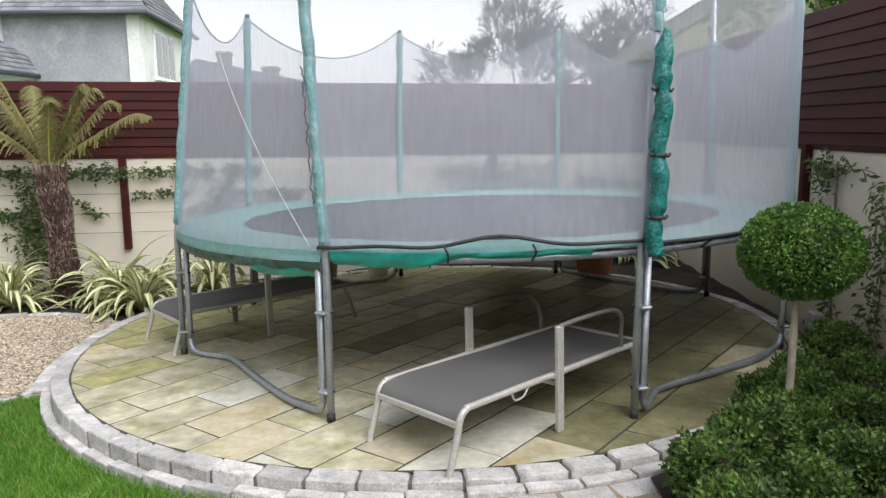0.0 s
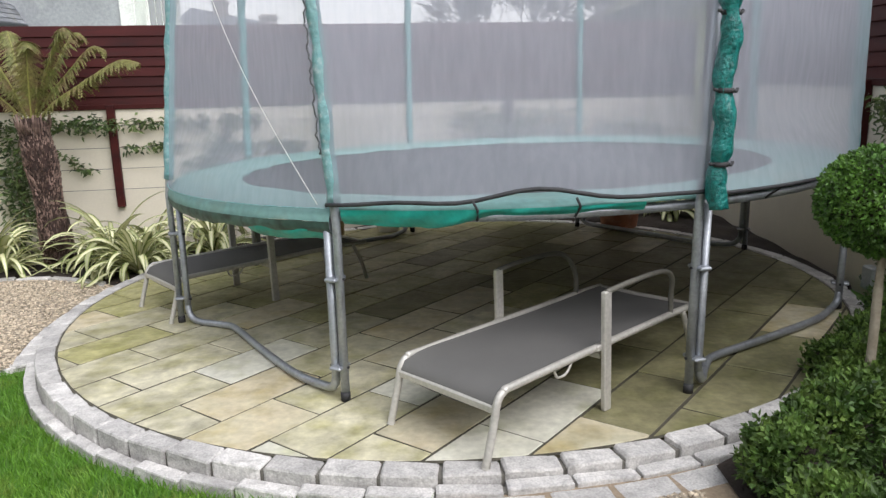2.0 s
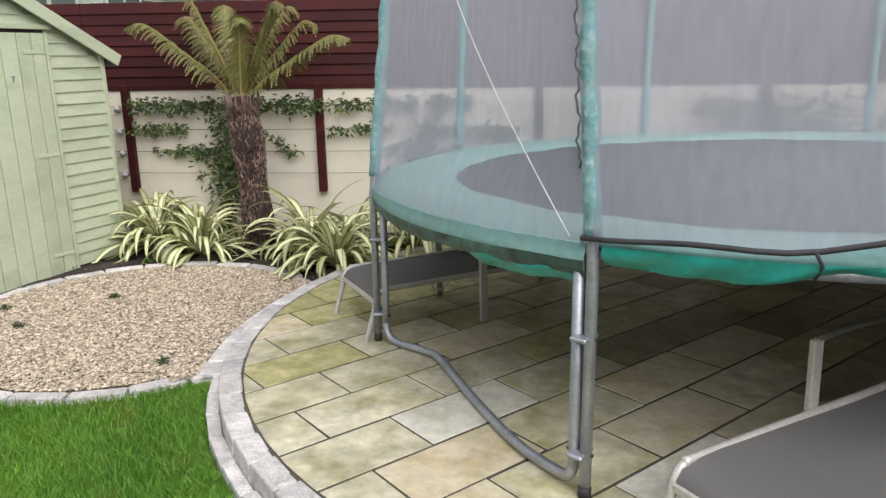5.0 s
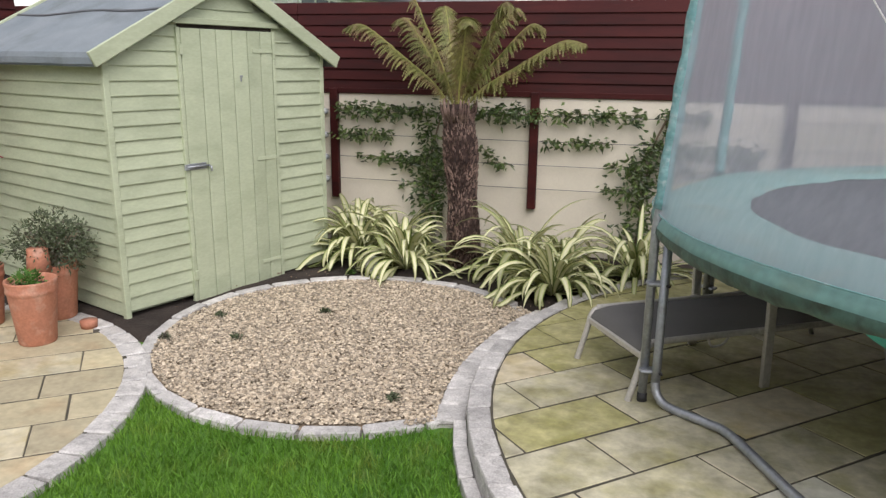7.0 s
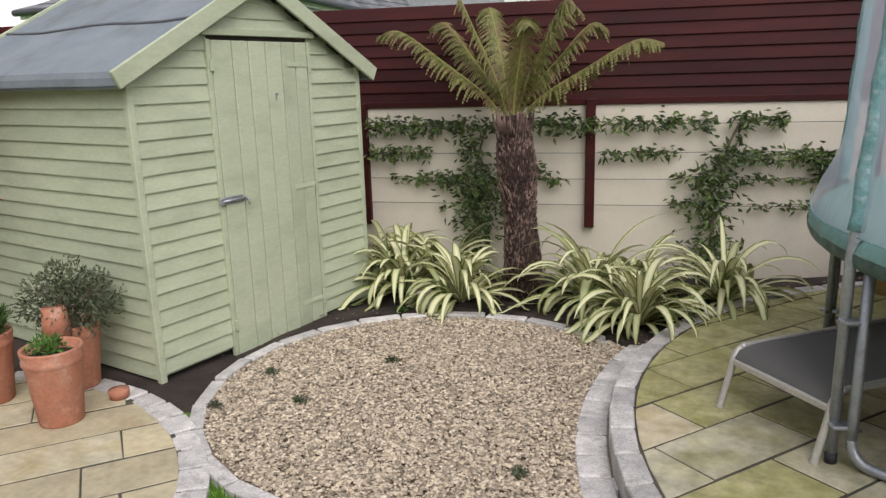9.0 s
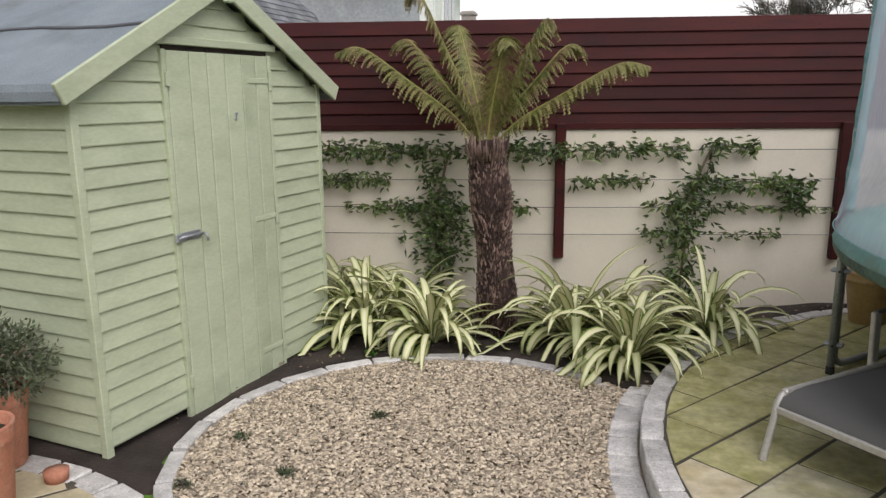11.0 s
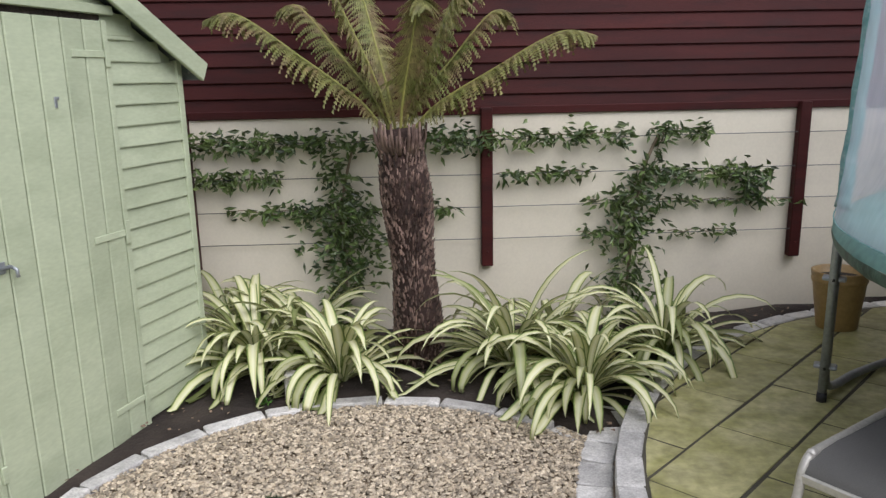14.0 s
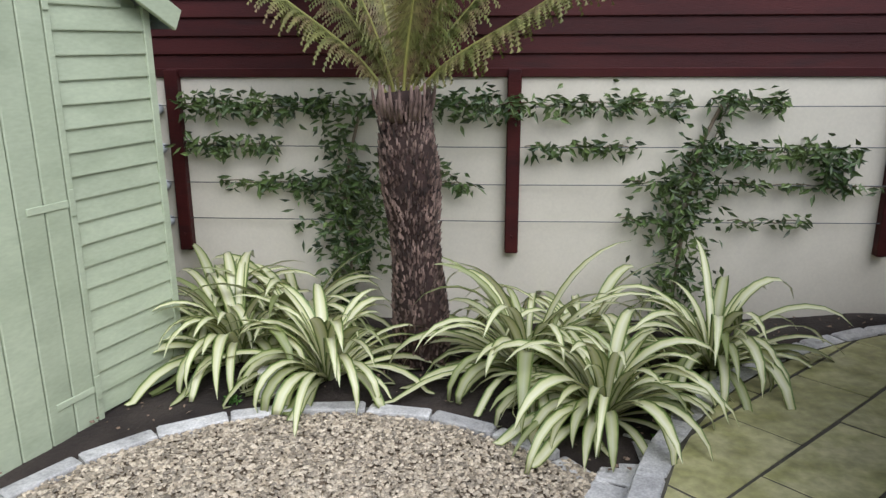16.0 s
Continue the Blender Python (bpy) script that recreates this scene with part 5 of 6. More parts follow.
wall_at = lambda s, z, o: on_wall(s, z, o)
climber([((-1.84, 1.05), (-0.30, 1.05), 0.085, 620), ((-0.35, 1.05), (0.05, 1.05), 0.10, 190), ((-1.86, 0.84), (-1.32, 0.82), 0.07, 190), ((-1.66, 0.62), (-0.7, 0.60), 0.06, 230),
         ((-0.98, 0.98), (-0.86, 0.62), 0.12, 170), ((-0.96, 0.62), (-0.86, 0.22), 0.24, 620), ((-0.9, 0.25), (-1.0, -0.15), 0.12, 180), ((-0.55, 0.8), (-0.3, 0.62), 0.05, 50), ((-0.4, 0.62), (-0.2, 0.6), 0.04, 30)],
        wall_at, "dark green climber trained in tiers along wall wires", [(-0.98, -0.22), (-0.92, 0.2), (-0.94, 0.6), (-0.85, 1.0)], 1)
climber([((-0.05, 1.05), (0.95, 1.06), 0.075, 330), ((1.05, 1.08), (1.45, 1.06), 0.055, 110), ((0.06, 0.82), (0.68, 0.82), 0.055, 130), ((0.66, 0.63), (0.9, 0.61), 0.03, 30),
         ((1.0, 0.80), (1.85, 0.79), 0.07, 340), ((1.66, 0.80), (1.78, 0.64), 0.09, 150), ((1.1, 0.62), (2.1, 0.60), 0.035, 110), ((1.2, 0.41), (1.62, 0.41), 0.045, 60),
         ((0.98, 0.82), (0.92, 0.45), 0.17, 340), ((0.95, 0.45), (0.93, -0.15), 0.19, 460), ((0.6, 0.42), (0.95, 0.40), 0.06, 60), ((1.08, 0.84), (1.16, 1.12), 0.05, 45)],
        wall_at, "dark green climber with a bushy foot on wall wires", [(0.92, -0.22), (0.96, 0.3), (1.02, 0.8), (1.14, 1.1)], 2)
climber([((3.5, 1.0), (4.9, 0.95), 0.20, 520), ((3.8, 0.75), (4.9, 0.65), 0.25, 700), ((4.0, 0.45), (4.8, 0.35), 0.25, 600), ((4.3, 0.35), (4.3, -0.2), 0.25, 400), ((5.1, 0.9), (5.9, 0.8), 0.12, 260)],
        wall_at, "bushy dark green climber behind the trampoline", [(4.3, -0.22), (4.32, 0.3), (4.3, 0.8)], 3)
east_at = lambda s, z, o: Vector((2.80 - o, 9.0 - s, z))
climber([((3.95, 0.0), (3.85, 0.6), 0.11, 150), ((3.75, 1.0), (3.7, 1.3), 0.09, 110), ((3.75, 1.22), (4.3, 1.2), 0.07, 70), ((3.5, 1.23), (3.7, 1.16), 0.06, 40), ((4.45, 0.1), (4.5, 0.7), 0.12, 200), ((4.5, 0.7), (4.4, 1.15), 0.10, 150)],
        east_at, "dark green climber up the side wall", [(3.95, -0.1), (3.88, 0.5), (3.85, 1.25)], 4)


def strap_clump(x, y, seed, leaves, reach):
    """A tuft of long arching strap leaves, each a creased strip."""
    rnd = random.Random(500 + seed)
    leaves = round(leaves * 0.82)
    root = thing("variegated_clump", Matrix.Translation((x, y, gz(x, y) + 0.02)), "tuft of arching cream and green striped strap leaves", "plant", "variegated clumps")
    n = 10
    for i in range(leaves):
        a = rnd.uniform(0, 2 * math.pi)
        u = rnd.random()
        length = reach * rnd.uniform(0.65, 1.1)
        steep = radians(rnd.uniform(45, 82) if u > 0.4 else rnd.uniform(15, 45))
        droop = rnd.uniform(1.3, 3.1) * (1.1 if steep < 1.2 else 0.8)
        w = rnd.uniform(0.019, 0.035)
        p = Vector((math.cos(a) * 0.05 * rnd.random(), math.sin(a) * 0.05 * rnd.random(), 0))
        out = Vector((math.cos(a), math.sin(a), 0))
        side = Vector((-out.y, out.x, 0))
        twist = rnd.uniform(-0.5, 0.5)
        verts, faces, uvs = [], [], []
        for k in range(n + 1):
            t = k / n
            e = steep - droop * t * t
            if k:
                p = p + (out * math.cos(e) + Vector((0, 0, 1)) * math.sin(e)) * length / n + side * twist * 0.012 * t
            p.z = max(p.z, 0.004 + 0.004 * rnd.random())
            up = (out * -math.sin(e) + Vector((0, 0, 1)) * math.cos(e))
            ww = w * (0.55 + 0.9 * t if t < 0.5 else 1.0 * (1 - ((t - 0.5) / 0.5) ** 2.2)) + 0.0006
            s = (side * math.cos(twist * t) + up * math.sin(twist * t))
            verts += [p - s * ww + up * ww * 0.35, p.copy(), p + s * ww + up * ww * 0.35]
            uvs += [(0.02, t), (0.5, t), (0.98, t)]
        for k in range(n):
            b = k * 3
            faces += [(b, b + 1, b + 4, b + 3), (b + 1, b + 2, b + 5, b + 4)]
        link_mesh("strap_leaf", verts, faces, STRAP, root, "", True, uvs)


for i, (x, y, n, r) in enumerate(((-4.98, 7.34, 50, 0.72), (-4.70, 7.04, 88, 0.78), (-4.52, 7.36, 66, 0.78), (-4.18, 6.95, 92, 0.66), (-3.24, 7.2, 118, 0.84), (-2.86, 6.84, 108, 0.70), (-2.36, 7.42, 94, 0.76), (-3.0, 7.5, 44, 0.72), (1.95, 8.55, 40, 0.6), (2.3, 8.3, 36, 0.55))):
    strap_clump(x, y, i, n, r)


def tree_fern():
    rnd = random.Random(77)
    x, y, g = -3.785, 7.26, -0.21
    root = thing("tree_fern", Matrix.Translation((x, y, g)), "tree fern with shaggy brown trunk and spreading yellowish fronds", "tree fern")
    H = 1.36
    def axis(t):
        return Vector((0.012 * math.sin(t * 3) - 0.10 * t, 0.03 * t, H * t))
    pts = [axis(k / 12) for k in range(13)]
    rad = [0.125 + 0.012 * math.sin(k * 0.9) - (0.0 if k < 11 else 0.02) for k in range(13)]
    tube("trunk", pts, rad, FIBRE, root, "shaggy dark brown fibrous trunk", 18)
    data = []
    for i in range(2800):
        t = rnd.random() ** 0.95
        a = rnd.uniform(0, 2 * math.pi)
        out = Vector((math.cos(a), math.sin(a), 0))
        side = Vector((-out.y, out.x, 0))
        r = 0.122 + 0.012 * math.sin(t * 12 * 0.9)
        c = axis(t * 0.97) + out * r
        ln, w = rnd.uniform(0.014, 0.032), rnd.uniform(0.004, 0.008)
        tip = c + Vector((0, 0, ln)) + out * rnd.uniform(0.008, 0.022)
        data.append(([c - side * w, c + side * w, c + out * 0.012 + Vector((0, 0, -0.008)), tip - side * w * 0.5, tip + side * w * 0.5],
                     [(0, 2, 3), (2, 1, 4), (2, 4, 3), (0, 3, 4, 1)]))
    v, f = join(data)
    tagged(link_mesh("stub_cover", v, f, FROND_BASE, root, "rough cut frond stubs covering the trunk"), kind="stuff")
    for i in range(34):
        a = rnd.uniform(0, 2 * math.pi)
        out = Vector((math.cos(a), math.sin(a), 0))
        c = axis(0.90) + out * 0.11
        tip = c + Vector((0, 0, rnd.uniform(0.10, 0.19))) + out * rnd.uniform(-0.01, 0.05)
        tube("old_stalk", [c, (c + tip) / 2 + out * 0.012, tip], [0.011, 0.010, 0.006], FROND_BASE, root, "dry brown frond stalk", 5)
    crown = axis(1.0)
    tips = ((-1.05, -0.05, 0.60), (-0.74, 0.30, 0.66), (-0.52, -0.12, 0.92), (-0.30, 0.32, 0.74), (0.40, 0.38, 0.72), (0.20, -0.25, 0.62),
            (1.06, -0.05, 0.47), (0.46, 0.0, 0.74), (0.62, 0.30, 0.60))
    for i, (dx, dy, dz) in enumerate(tips):
        tip = Vector((dx, dy, dz))
        flat = Vector((dx, dy, 0))
        path = smooth_path([crown - Vector((0, 0, 0.06)) + flat * 0.04, crown + flat * 0.2 + Vector((0, 0, dz * 0.26)), crown + flat * 0.5 + Vector((0, 0, dz * 0.66)),
                            crown + flat * 0.82 + Vector((0, 0, dz * 1.04)), crown + tip], 19)
        m = len(path)
        frond = tube("frond", path, [0.009 * (1 - 0.85 * k / (m - 1)) + 0.001 for k in range(m)], STALK, root, "arching yellowish green fern frond", 6)
        verts, faces = [], []
        for k in range(9, m):
            t = k / (m - 1)
            way = (path[min(k + 1, m - 1)] - path[k - 1]).normalized()
            lateral = way.cross(Vector((0, 0, 1)))
            lateral = lateral.normalized() if lateral.length > 0.05 else Vector((1, 0, 0))
            up = lateral.cross(way).normalized()
            size = 0.150 * min(1.0, (t - 0.06) * 3.6) * (1 - t ** 4) ** 0.8 + 0.012
            for sgn in (-1, 1):
                base = path[k] + (path[min(k + 1, m - 1)] - path[k]) * (0.5 if sgn > 0 else 0)
                curl = rnd.uniform(0.45, 1.0)
                size *= rnd.uniform(0.82, 1.14)
                d = (lateral * sgn * 0.9 + way * rnd.uniform(0.3, 0.5) + up * rnd.uniform(-0.15, 0.2)).normalized()
                across = (way - d * way.dot(d)).normalized()
                nt = 10
                for j in range(nt):
                    s0, s1 = j / nt, (j + 1) / nt
                    def spot(s):
                        return base + d * size * s - Vector((0, 0, 1)) * size * curl * s * s
                    wd = 0.034 * (1 - s0 * 0.8) * (0.55 + size * 3)
                    for sg in (-1, 1):
                        o = len(verts)
                        c0, c1 = spot(s0), spot(s1)
                        e = c0.lerp(c1, 0.75) + across * sg * wd - Vector((0, 0, 0.002 + 0.003 * rnd.random()))
                        verts += [c0, c1, e]
                        faces.append((o, o + 1, o + 2))
        link_mesh("leafy_fringe", verts, faces, FERN, frond, "fine feathery leaflets, browning at the tips")


tree_fern()


def pot(m, r, h, mat, label, rim=True):
    root = thing("plant_pot", m, label, "plant pot", "plant pots")
    rb = r * 0.70
    prof = [(0.0, 0.0), (rb, 0.0), (rb + 0.004, 0.008), (r * 0.93, h * 0.78), (r * 0.945, h * 0.80), (r * 0.985, h * 0.82), (r * 0.985, h * 0.87), (r * 0.96, h * 0.885), (r, h * 0.97), (r, h), (r * 0.95, h * 1.005),
            (r * 0.88, h * 0.99), (r * 0.85, h * 0.86), (0.0, h * 0.86)]
    v, f = lathe(prof, 28)
    link_mesh("pot_body", v, f, mat, root, smooth=True)
    v, f = lathe([(0.0, h * 0.885), (r * 0.5, h * 0.89), (r * 0.86, h * 0.872)], 20)
    link_mesh("compost", v, f, SOIL_AND_SHADE, root, "dark compost")
    return root


def potted(root, centre, radii, count, mat, seed, leaf, label, upright=0.4, stems=0):
    rnd = np.random.default_rng(700 + seed)
    p, d, n = shell_leaves(rnd, count, centre, radii, 0.45, seed, 0.75)
    d[:, 2] += upright
    leaf_mesh("foliage", p, d, n, rnd.uniform(*leaf, len(p)), rnd.uniform(0.004, 0.008, len(p)), mat, root, label)
    for k in range(stems):
        a = k * 2.4
        tip = Vector(centre) + Vector((math.cos(a) * radii[0] * 0.7, math.sin(a) * radii[1] * 0.7, radii[2] * 0.4))
        tube("stem", smooth_path([(0.03 * math.cos(a), 0.03 * math.sin(a), centre[2] - radii[2] - 0.05), Vector(centre) * 0.7 + tip * 0.15, tip], 4), 0.004, BARK, root, sides=5)


g = gz(-5.4, 4.4) + 0.012
a = pot(pose(-5.41, 4.47, g), 0.147, 0.40, TERRACOTTA, "terracotta pot with a low green plant on flags")
potted(a, (-0.04, 0.0, 0.385), (0.08, 0.08, 0.05), 300, GREEN_HERB, 1, (0.02, 0.045), "low fresh green leaves")
a = pot(pose(-5.99, 4.52, g), 0.145, 0.39, TERRACOTTA, "terracotta pot with a tufty green herb")
potted(a, (0, 0, 0.45), (0.125, 0.125, 0.11), 1000, DULL_HERB, 2, (0.03, 0.07), "upright fine green leaves", 1.6)
a = pot(pose(-5.70, 4.84, g), 0.15, 0.38, TERRACOTTA, "terracotta pot with a grey-green shrubby herb")
potted(a, (0.02, 0.0, 0.51), (0.27, 0.22, 0.19), 3000, HERB, 3, (0.02, 0.045), "grey-green twiggy leaves with purple tips", 0.2, 14)
v, f = lathe([(0.0, 0.0), (0.075, 0.0), (0.06, 0.16), (0.0, 0.16)], 20)
ob = link_mesh("upturned_pot", v, f, TERRACOTTA, smooth=True)
ob.matrix_world = pose(-5.62, 4.68, g + 0.36)
tagged(ob, "small upturned terracotta pot among the herbs", "plant pot")
v, f = lathe([(0.0, 0.0), (0.05, 0.0), (0.055, 0.05), (0.0, 0.055)], 14)
ob = link_mesh("pot_foot", v, f, TERRACOTTA, smooth=True)
ob.matrix_world = pose(-5.34, 4.78, g)
tagged(ob, "small terracotta pot foot on the flags", "pot foot")


def acer():
    rnd = np.random.default_rng(41)
    x, y = -6.95, 4.72
    root = thing("red_acer", Matrix.Translation((x, y, gz(x, y))), "small dark red maple beside the shed", "tree")
    for k, (dx, dy, dz) in enumerate(((0.25, 0.05, 1.6), (-0.3, 0.1, 1.8), (0.05, -0.3, 1.5), (0.42, 0.1, 1.1), (-0.1, 0.25, 2.0))):
        tube("limb", smooth_path([(0, 0, 0), (dx * 0.2, dy * 0.2, 0.55), (dx * 0.6, dy * 0.6, dz * 0.7), (dx, dy, dz)], 5), [0.03 - 0.0017 * j for j in range(16)], BARK, root, sides=7)
    P = []
    for cx, cy, cz, rx, rz, n in ((0.22, 0.0, 1.72, 0.42, 0.26, 1500), (-0.35, 0.1, 1.95, 0.45, 0.28, 700), (0.05, -0.3, 1.45, 0.35, 0.22, 450), (0.38, 0.05, 1.15, 0.28, 0.22, 170), (0.45, 0.0, 0.75, 0.2, 0.25, 70), (-0.3, -0.2, 1.2, 0.35, 0.3, 350)):
        P.append(shell_leaves(rnd, n, (cx, cy, cz), (rx, rx, rz), 0.6, cx * 9, 0.9))
    p, d, n = (np.concatenate([q[i] for q in P]) for i in range(3))
    d[:, 2] -= 0.35
    leaf_mesh("foliage", p, d, n, rnd.uniform(0.03, 0.06, len(p)), rnd.uniform(0.008, 0.016, len(p)), ACER, root, "dark crimson pointed leaves")


acer()
for x, y, r, h, m, lab in ((-1.27, 7.80, 0.16, 0.36, OCHRE, "ochre glazed pot behind the trampoline"), (-0.72, 8.0, 0.15, 0.34, RENDER, "pale cream pot behind the trampoline"), (1.62, 7.72, 0.24, 0.40, TERRACOTTA, "large reddish pot at the terrace edge")):
    pot(terrace_pose(x, y, 0), r, h, m, lab)

# stone block and tiny weeds
p = (-4.38, 6.74)
ob = part("stone_block", box(0.11, 0.07, 0.15, None, 0.008), GRANITE)
ob.matrix_world = pose(p[0], p[1], gz(*p) + 0.075, 0, 0, 15)
tagged(ob, "pale rough stone block standing in soil", "stone")
rnd_w = np.random.default_rng(5)
for x, y in ((-4.35, 5.05), (-4.72, 5.32), (-4.15, 5.72), (-3.05, 4.75), (-4.52, 6.62), (-4.75, 4.85)):
    p, d, n = shell_leaves(rnd_w, 110, (0, 0, 0.012), (0.036, 0.024, 0.010), 0.5, x, 0.9)
    ob = leaf_mesh("weed", p, d + np.array([0, 0, 0.4]), n, rnd_w.uniform(0.012, 0.028, len(p)), rnd_w.uniform(0.003, 0.006, len(p)), GREEN_HERB if y > 6 else HERB)
    ob.location = (x, y, gz(x, y) + 0.02)
    tagged(ob, "tiny flat weed tuft on the ground", "weed", "weeds")
# outdoor socket box on the side wall
ob = part("socket_box", box(0.07, 0.13, 0.16, None, 0.01), PLASTIC)
ob.matrix_world = pose(2.764, 5.3, 0.05)
tagged(ob, "pale grey weatherproof box on the side wall", "socket box")

# leaf litter on the soil
rnd_l = np.random.default_rng(15)
q = [on_wall(a, 0, o) for a, o in zip(rnd_l.uniform(-2.2, 2.2, 900), rnd_l.uniform(0.05, 2.4, 900))]
q = np.array([(v.x, v.y, gz(v.x, v.y) + 0.035) for v in q if dist(v.x, v.y, GRAVEL) > GRAVEL_R + 0.02 and dist(v.x, v.y, TERRACE) > 2.75])
LITTER = material("dry_litter", (0.14, 0.09, 0.06), (0.24, 0.17, 0.12), 0.9, big=9, fine=40, bump=0, island=0.6)
ob = leaf_mesh("leaf_litter", q, rnd_l.normal(size=q.shape) * np.array([1, 1, 0.15]), np.array([0, 0, 1]) + rnd_l.normal(size=q.shape) * 0.3, rnd_l.uniform(0.012, 0.035, len(q)), rnd_l.uniform(0.004, 0.01, len(q)), LITTER)
tagged(ob, "scattered dry brown leaf litter on soil", "leaf litter", kind="stuff")


# ---- beyond the fences ----
def slates(verts2d, n_courses, mat, parent, name="roof"):
    """Courses of overlapping slates on the quad a (low left), b (low right), c (high right), d (high left)."""
    a, b, c, d = (Vector(q) for q in verts2d)
    nrm = (b - a).cross(d - a).normalized()
    if nrm.z < 0:
        nrm = -nrm
    data = []
    for i in range(n_courses):
        t0, t1 = i / n_courses, (i + 1.15) / n_courses
        l0, r0, l1, r1 = a.lerp(d, t0), b.lerp(c, t0), a.lerp(d, min(t1, 1)), b.lerp(c, min(t1, 1))
        k = max(1, round((r0 - l0).length / 0.32))
        for j in range(k):
            u0, u1 = (j + 0.5 * (i % 2)) / k, min(1, (j + 1 + 0.5 * (i % 2)) / k)
            if u0 >= 1:
                continue
            p, q, r, s = l0.lerp(r0, u0), l0.lerp(r0, u1 - 0.004), l1.lerp(r1, u1 - 0.004), l1.lerp(r1, u0)
            lift = nrm * 0.022
            data.append(([p + lift, q + lift, r + nrm * 0.004, s + nrm * 0.004, p, q], [(0, 1, 2, 3), (4, 5, 1, 0)]))
    v, f = join(data)
    tagged(link_mesh(name, v, f, mat, parent), kind="stuff")
    link_mesh("roof_deck", [a, b, c, d], [(0, 1, 2, 3)], mat, parent)


def prism(outline, z0, z1, mat, parent, name, label=""):
    bm = bmesh.new()
    lo = [bm.verts.new((x, y, z0)) for x, y in outline]
    hi = [bm.verts.new((x, y, z1)) for x, y in outline]
    n = len(outline)
    for i in range(n):
        bm.faces.new((lo[i], lo[(i + 1) % n], hi[(i + 1) % n], hi[i]))
    bm.faces.new(hi)
    bmesh.ops.recalc_face_normals(bm, faces=bm.faces)
    return part(name, bm, mat, parent, label)


def window(parent, centre, along, out, w, h, panes=2):
    """A casement: white frame, sill and panes, on a wall that faces out."""
    ang = math.degrees(math.atan2(along.y, along.x))
    m = Matrix.Translation(centre + out * 0.02) @ pose(0, 0, 0, 0, 0, ang)
    win = part("window", box(w, 0.06, h, m, 0.01), WHITE, parent, "white framed window")
    for i in range(panes):
        x = -w / 2 + w * (i + 0.5) / panes
        sgn = -1 if (pose(0, 0, 0, 0, 0, ang) @ Vector((0, -1, 0))).dot(out) > 0 else 1
        part("pane", box(w / panes - 0.10, 0.02, h - 0.14, m @ Matrix.Translation((x, sgn * 0.028, 0))), GLASS, win, "dark window pane")
    sgn = -1 if (pose(0, 0, 0, 0, 0, ang) @ Vector((0, -1, 0))).dot(out) > 0 else 1
    part("sill", box(w + 0.12, 0.12, 0.05, m @ Matrix.Translation((0, sgn * 0.05, -h / 2 - 0.02)), 0.01), WHITE, win)


def grey_house():
    root = thing("grey_house", Matrix.Identity(4), "grey pebble-dashed house with slate roof beyond the fence", "house")
    A, B, C, D = (-10.6, 18.0), (-7.15, 18.0), (-7.65, 22.5), (-11.1, 22.5)
    prism([A, B, C, D], -0.25, 4.25, DASH, root, "wall", "rough grey pebble-dash wall")
    # pale render of the side that turns away
    bx = Vector((C[0] - B[0], C[1] - B[1], 0)).normalized()
    out = Vector((bx.y, -bx.x, 0))
    m0 = Vector((B[0], B[1], 0)) + bx * 2.3 + out * 0.02
    part("side_render", box(4.5, 0.04, 4.3, Matrix.Translation(m0 + Vector((0, 0, 2.05))) @ pose(0, 0, 0, 0, 0, math.degrees(math.atan2(bx.y, bx.x)))), WHITE, root, "white rendered side wall")
    part("corner_board", box(0.30, 0.05, 4.4, Matrix.Translation((B[0] - 0.13, B[1] - 0.03, 2.05))), WHITE, root, "white painted corner")
    window(root, Vector((B[0], B[1], 3.35)) + bx * 1.9 + out * 0.05, bx, out, 1.9, 1.2, 3)
    slates([(-10.9, 17.7, 4.2), (-6.85, 17.7, 4.2), (-8.2, 20.2, 6.0), (-10.0, 20.2, 6.0)], 14, SLATE, root)
    slates([(-6.85, 17.7, 4.2), (-7.35, 22.8, 4.2), (-8.5, 21.0, 6.0), (-8.2, 20.2, 6.0)], 14, SLATE, root)
    slates([(-7.35, 22.8, 4.2), (-11.4, 22.8, 4.2), (-10.2, 21.0, 6.0), (-8.5, 21.0, 6.0)], 10, SLATE, root)
    slates([(-11.4, 22.8, 4.2), (-10.9, 17.7, 4.2), (-10.0, 20.2, 6.0), (-10.2, 21.0, 6.0)], 10, SLATE, root)
    slates([(-10.0, 20.2, 6.0), (-8.2, 20.2, 6.0), (-8.5, 21.0, 6.02), (-10.2, 21.0, 6.02)], 3, SLATE, root)
    tube("gutter", [(-10.9, 17.66, 4.17), (-6.85, 17.66, 4.17), (-7.35, 22.8, 4.17)], 0.06, GUTTER, root, "dark gutter", 8)


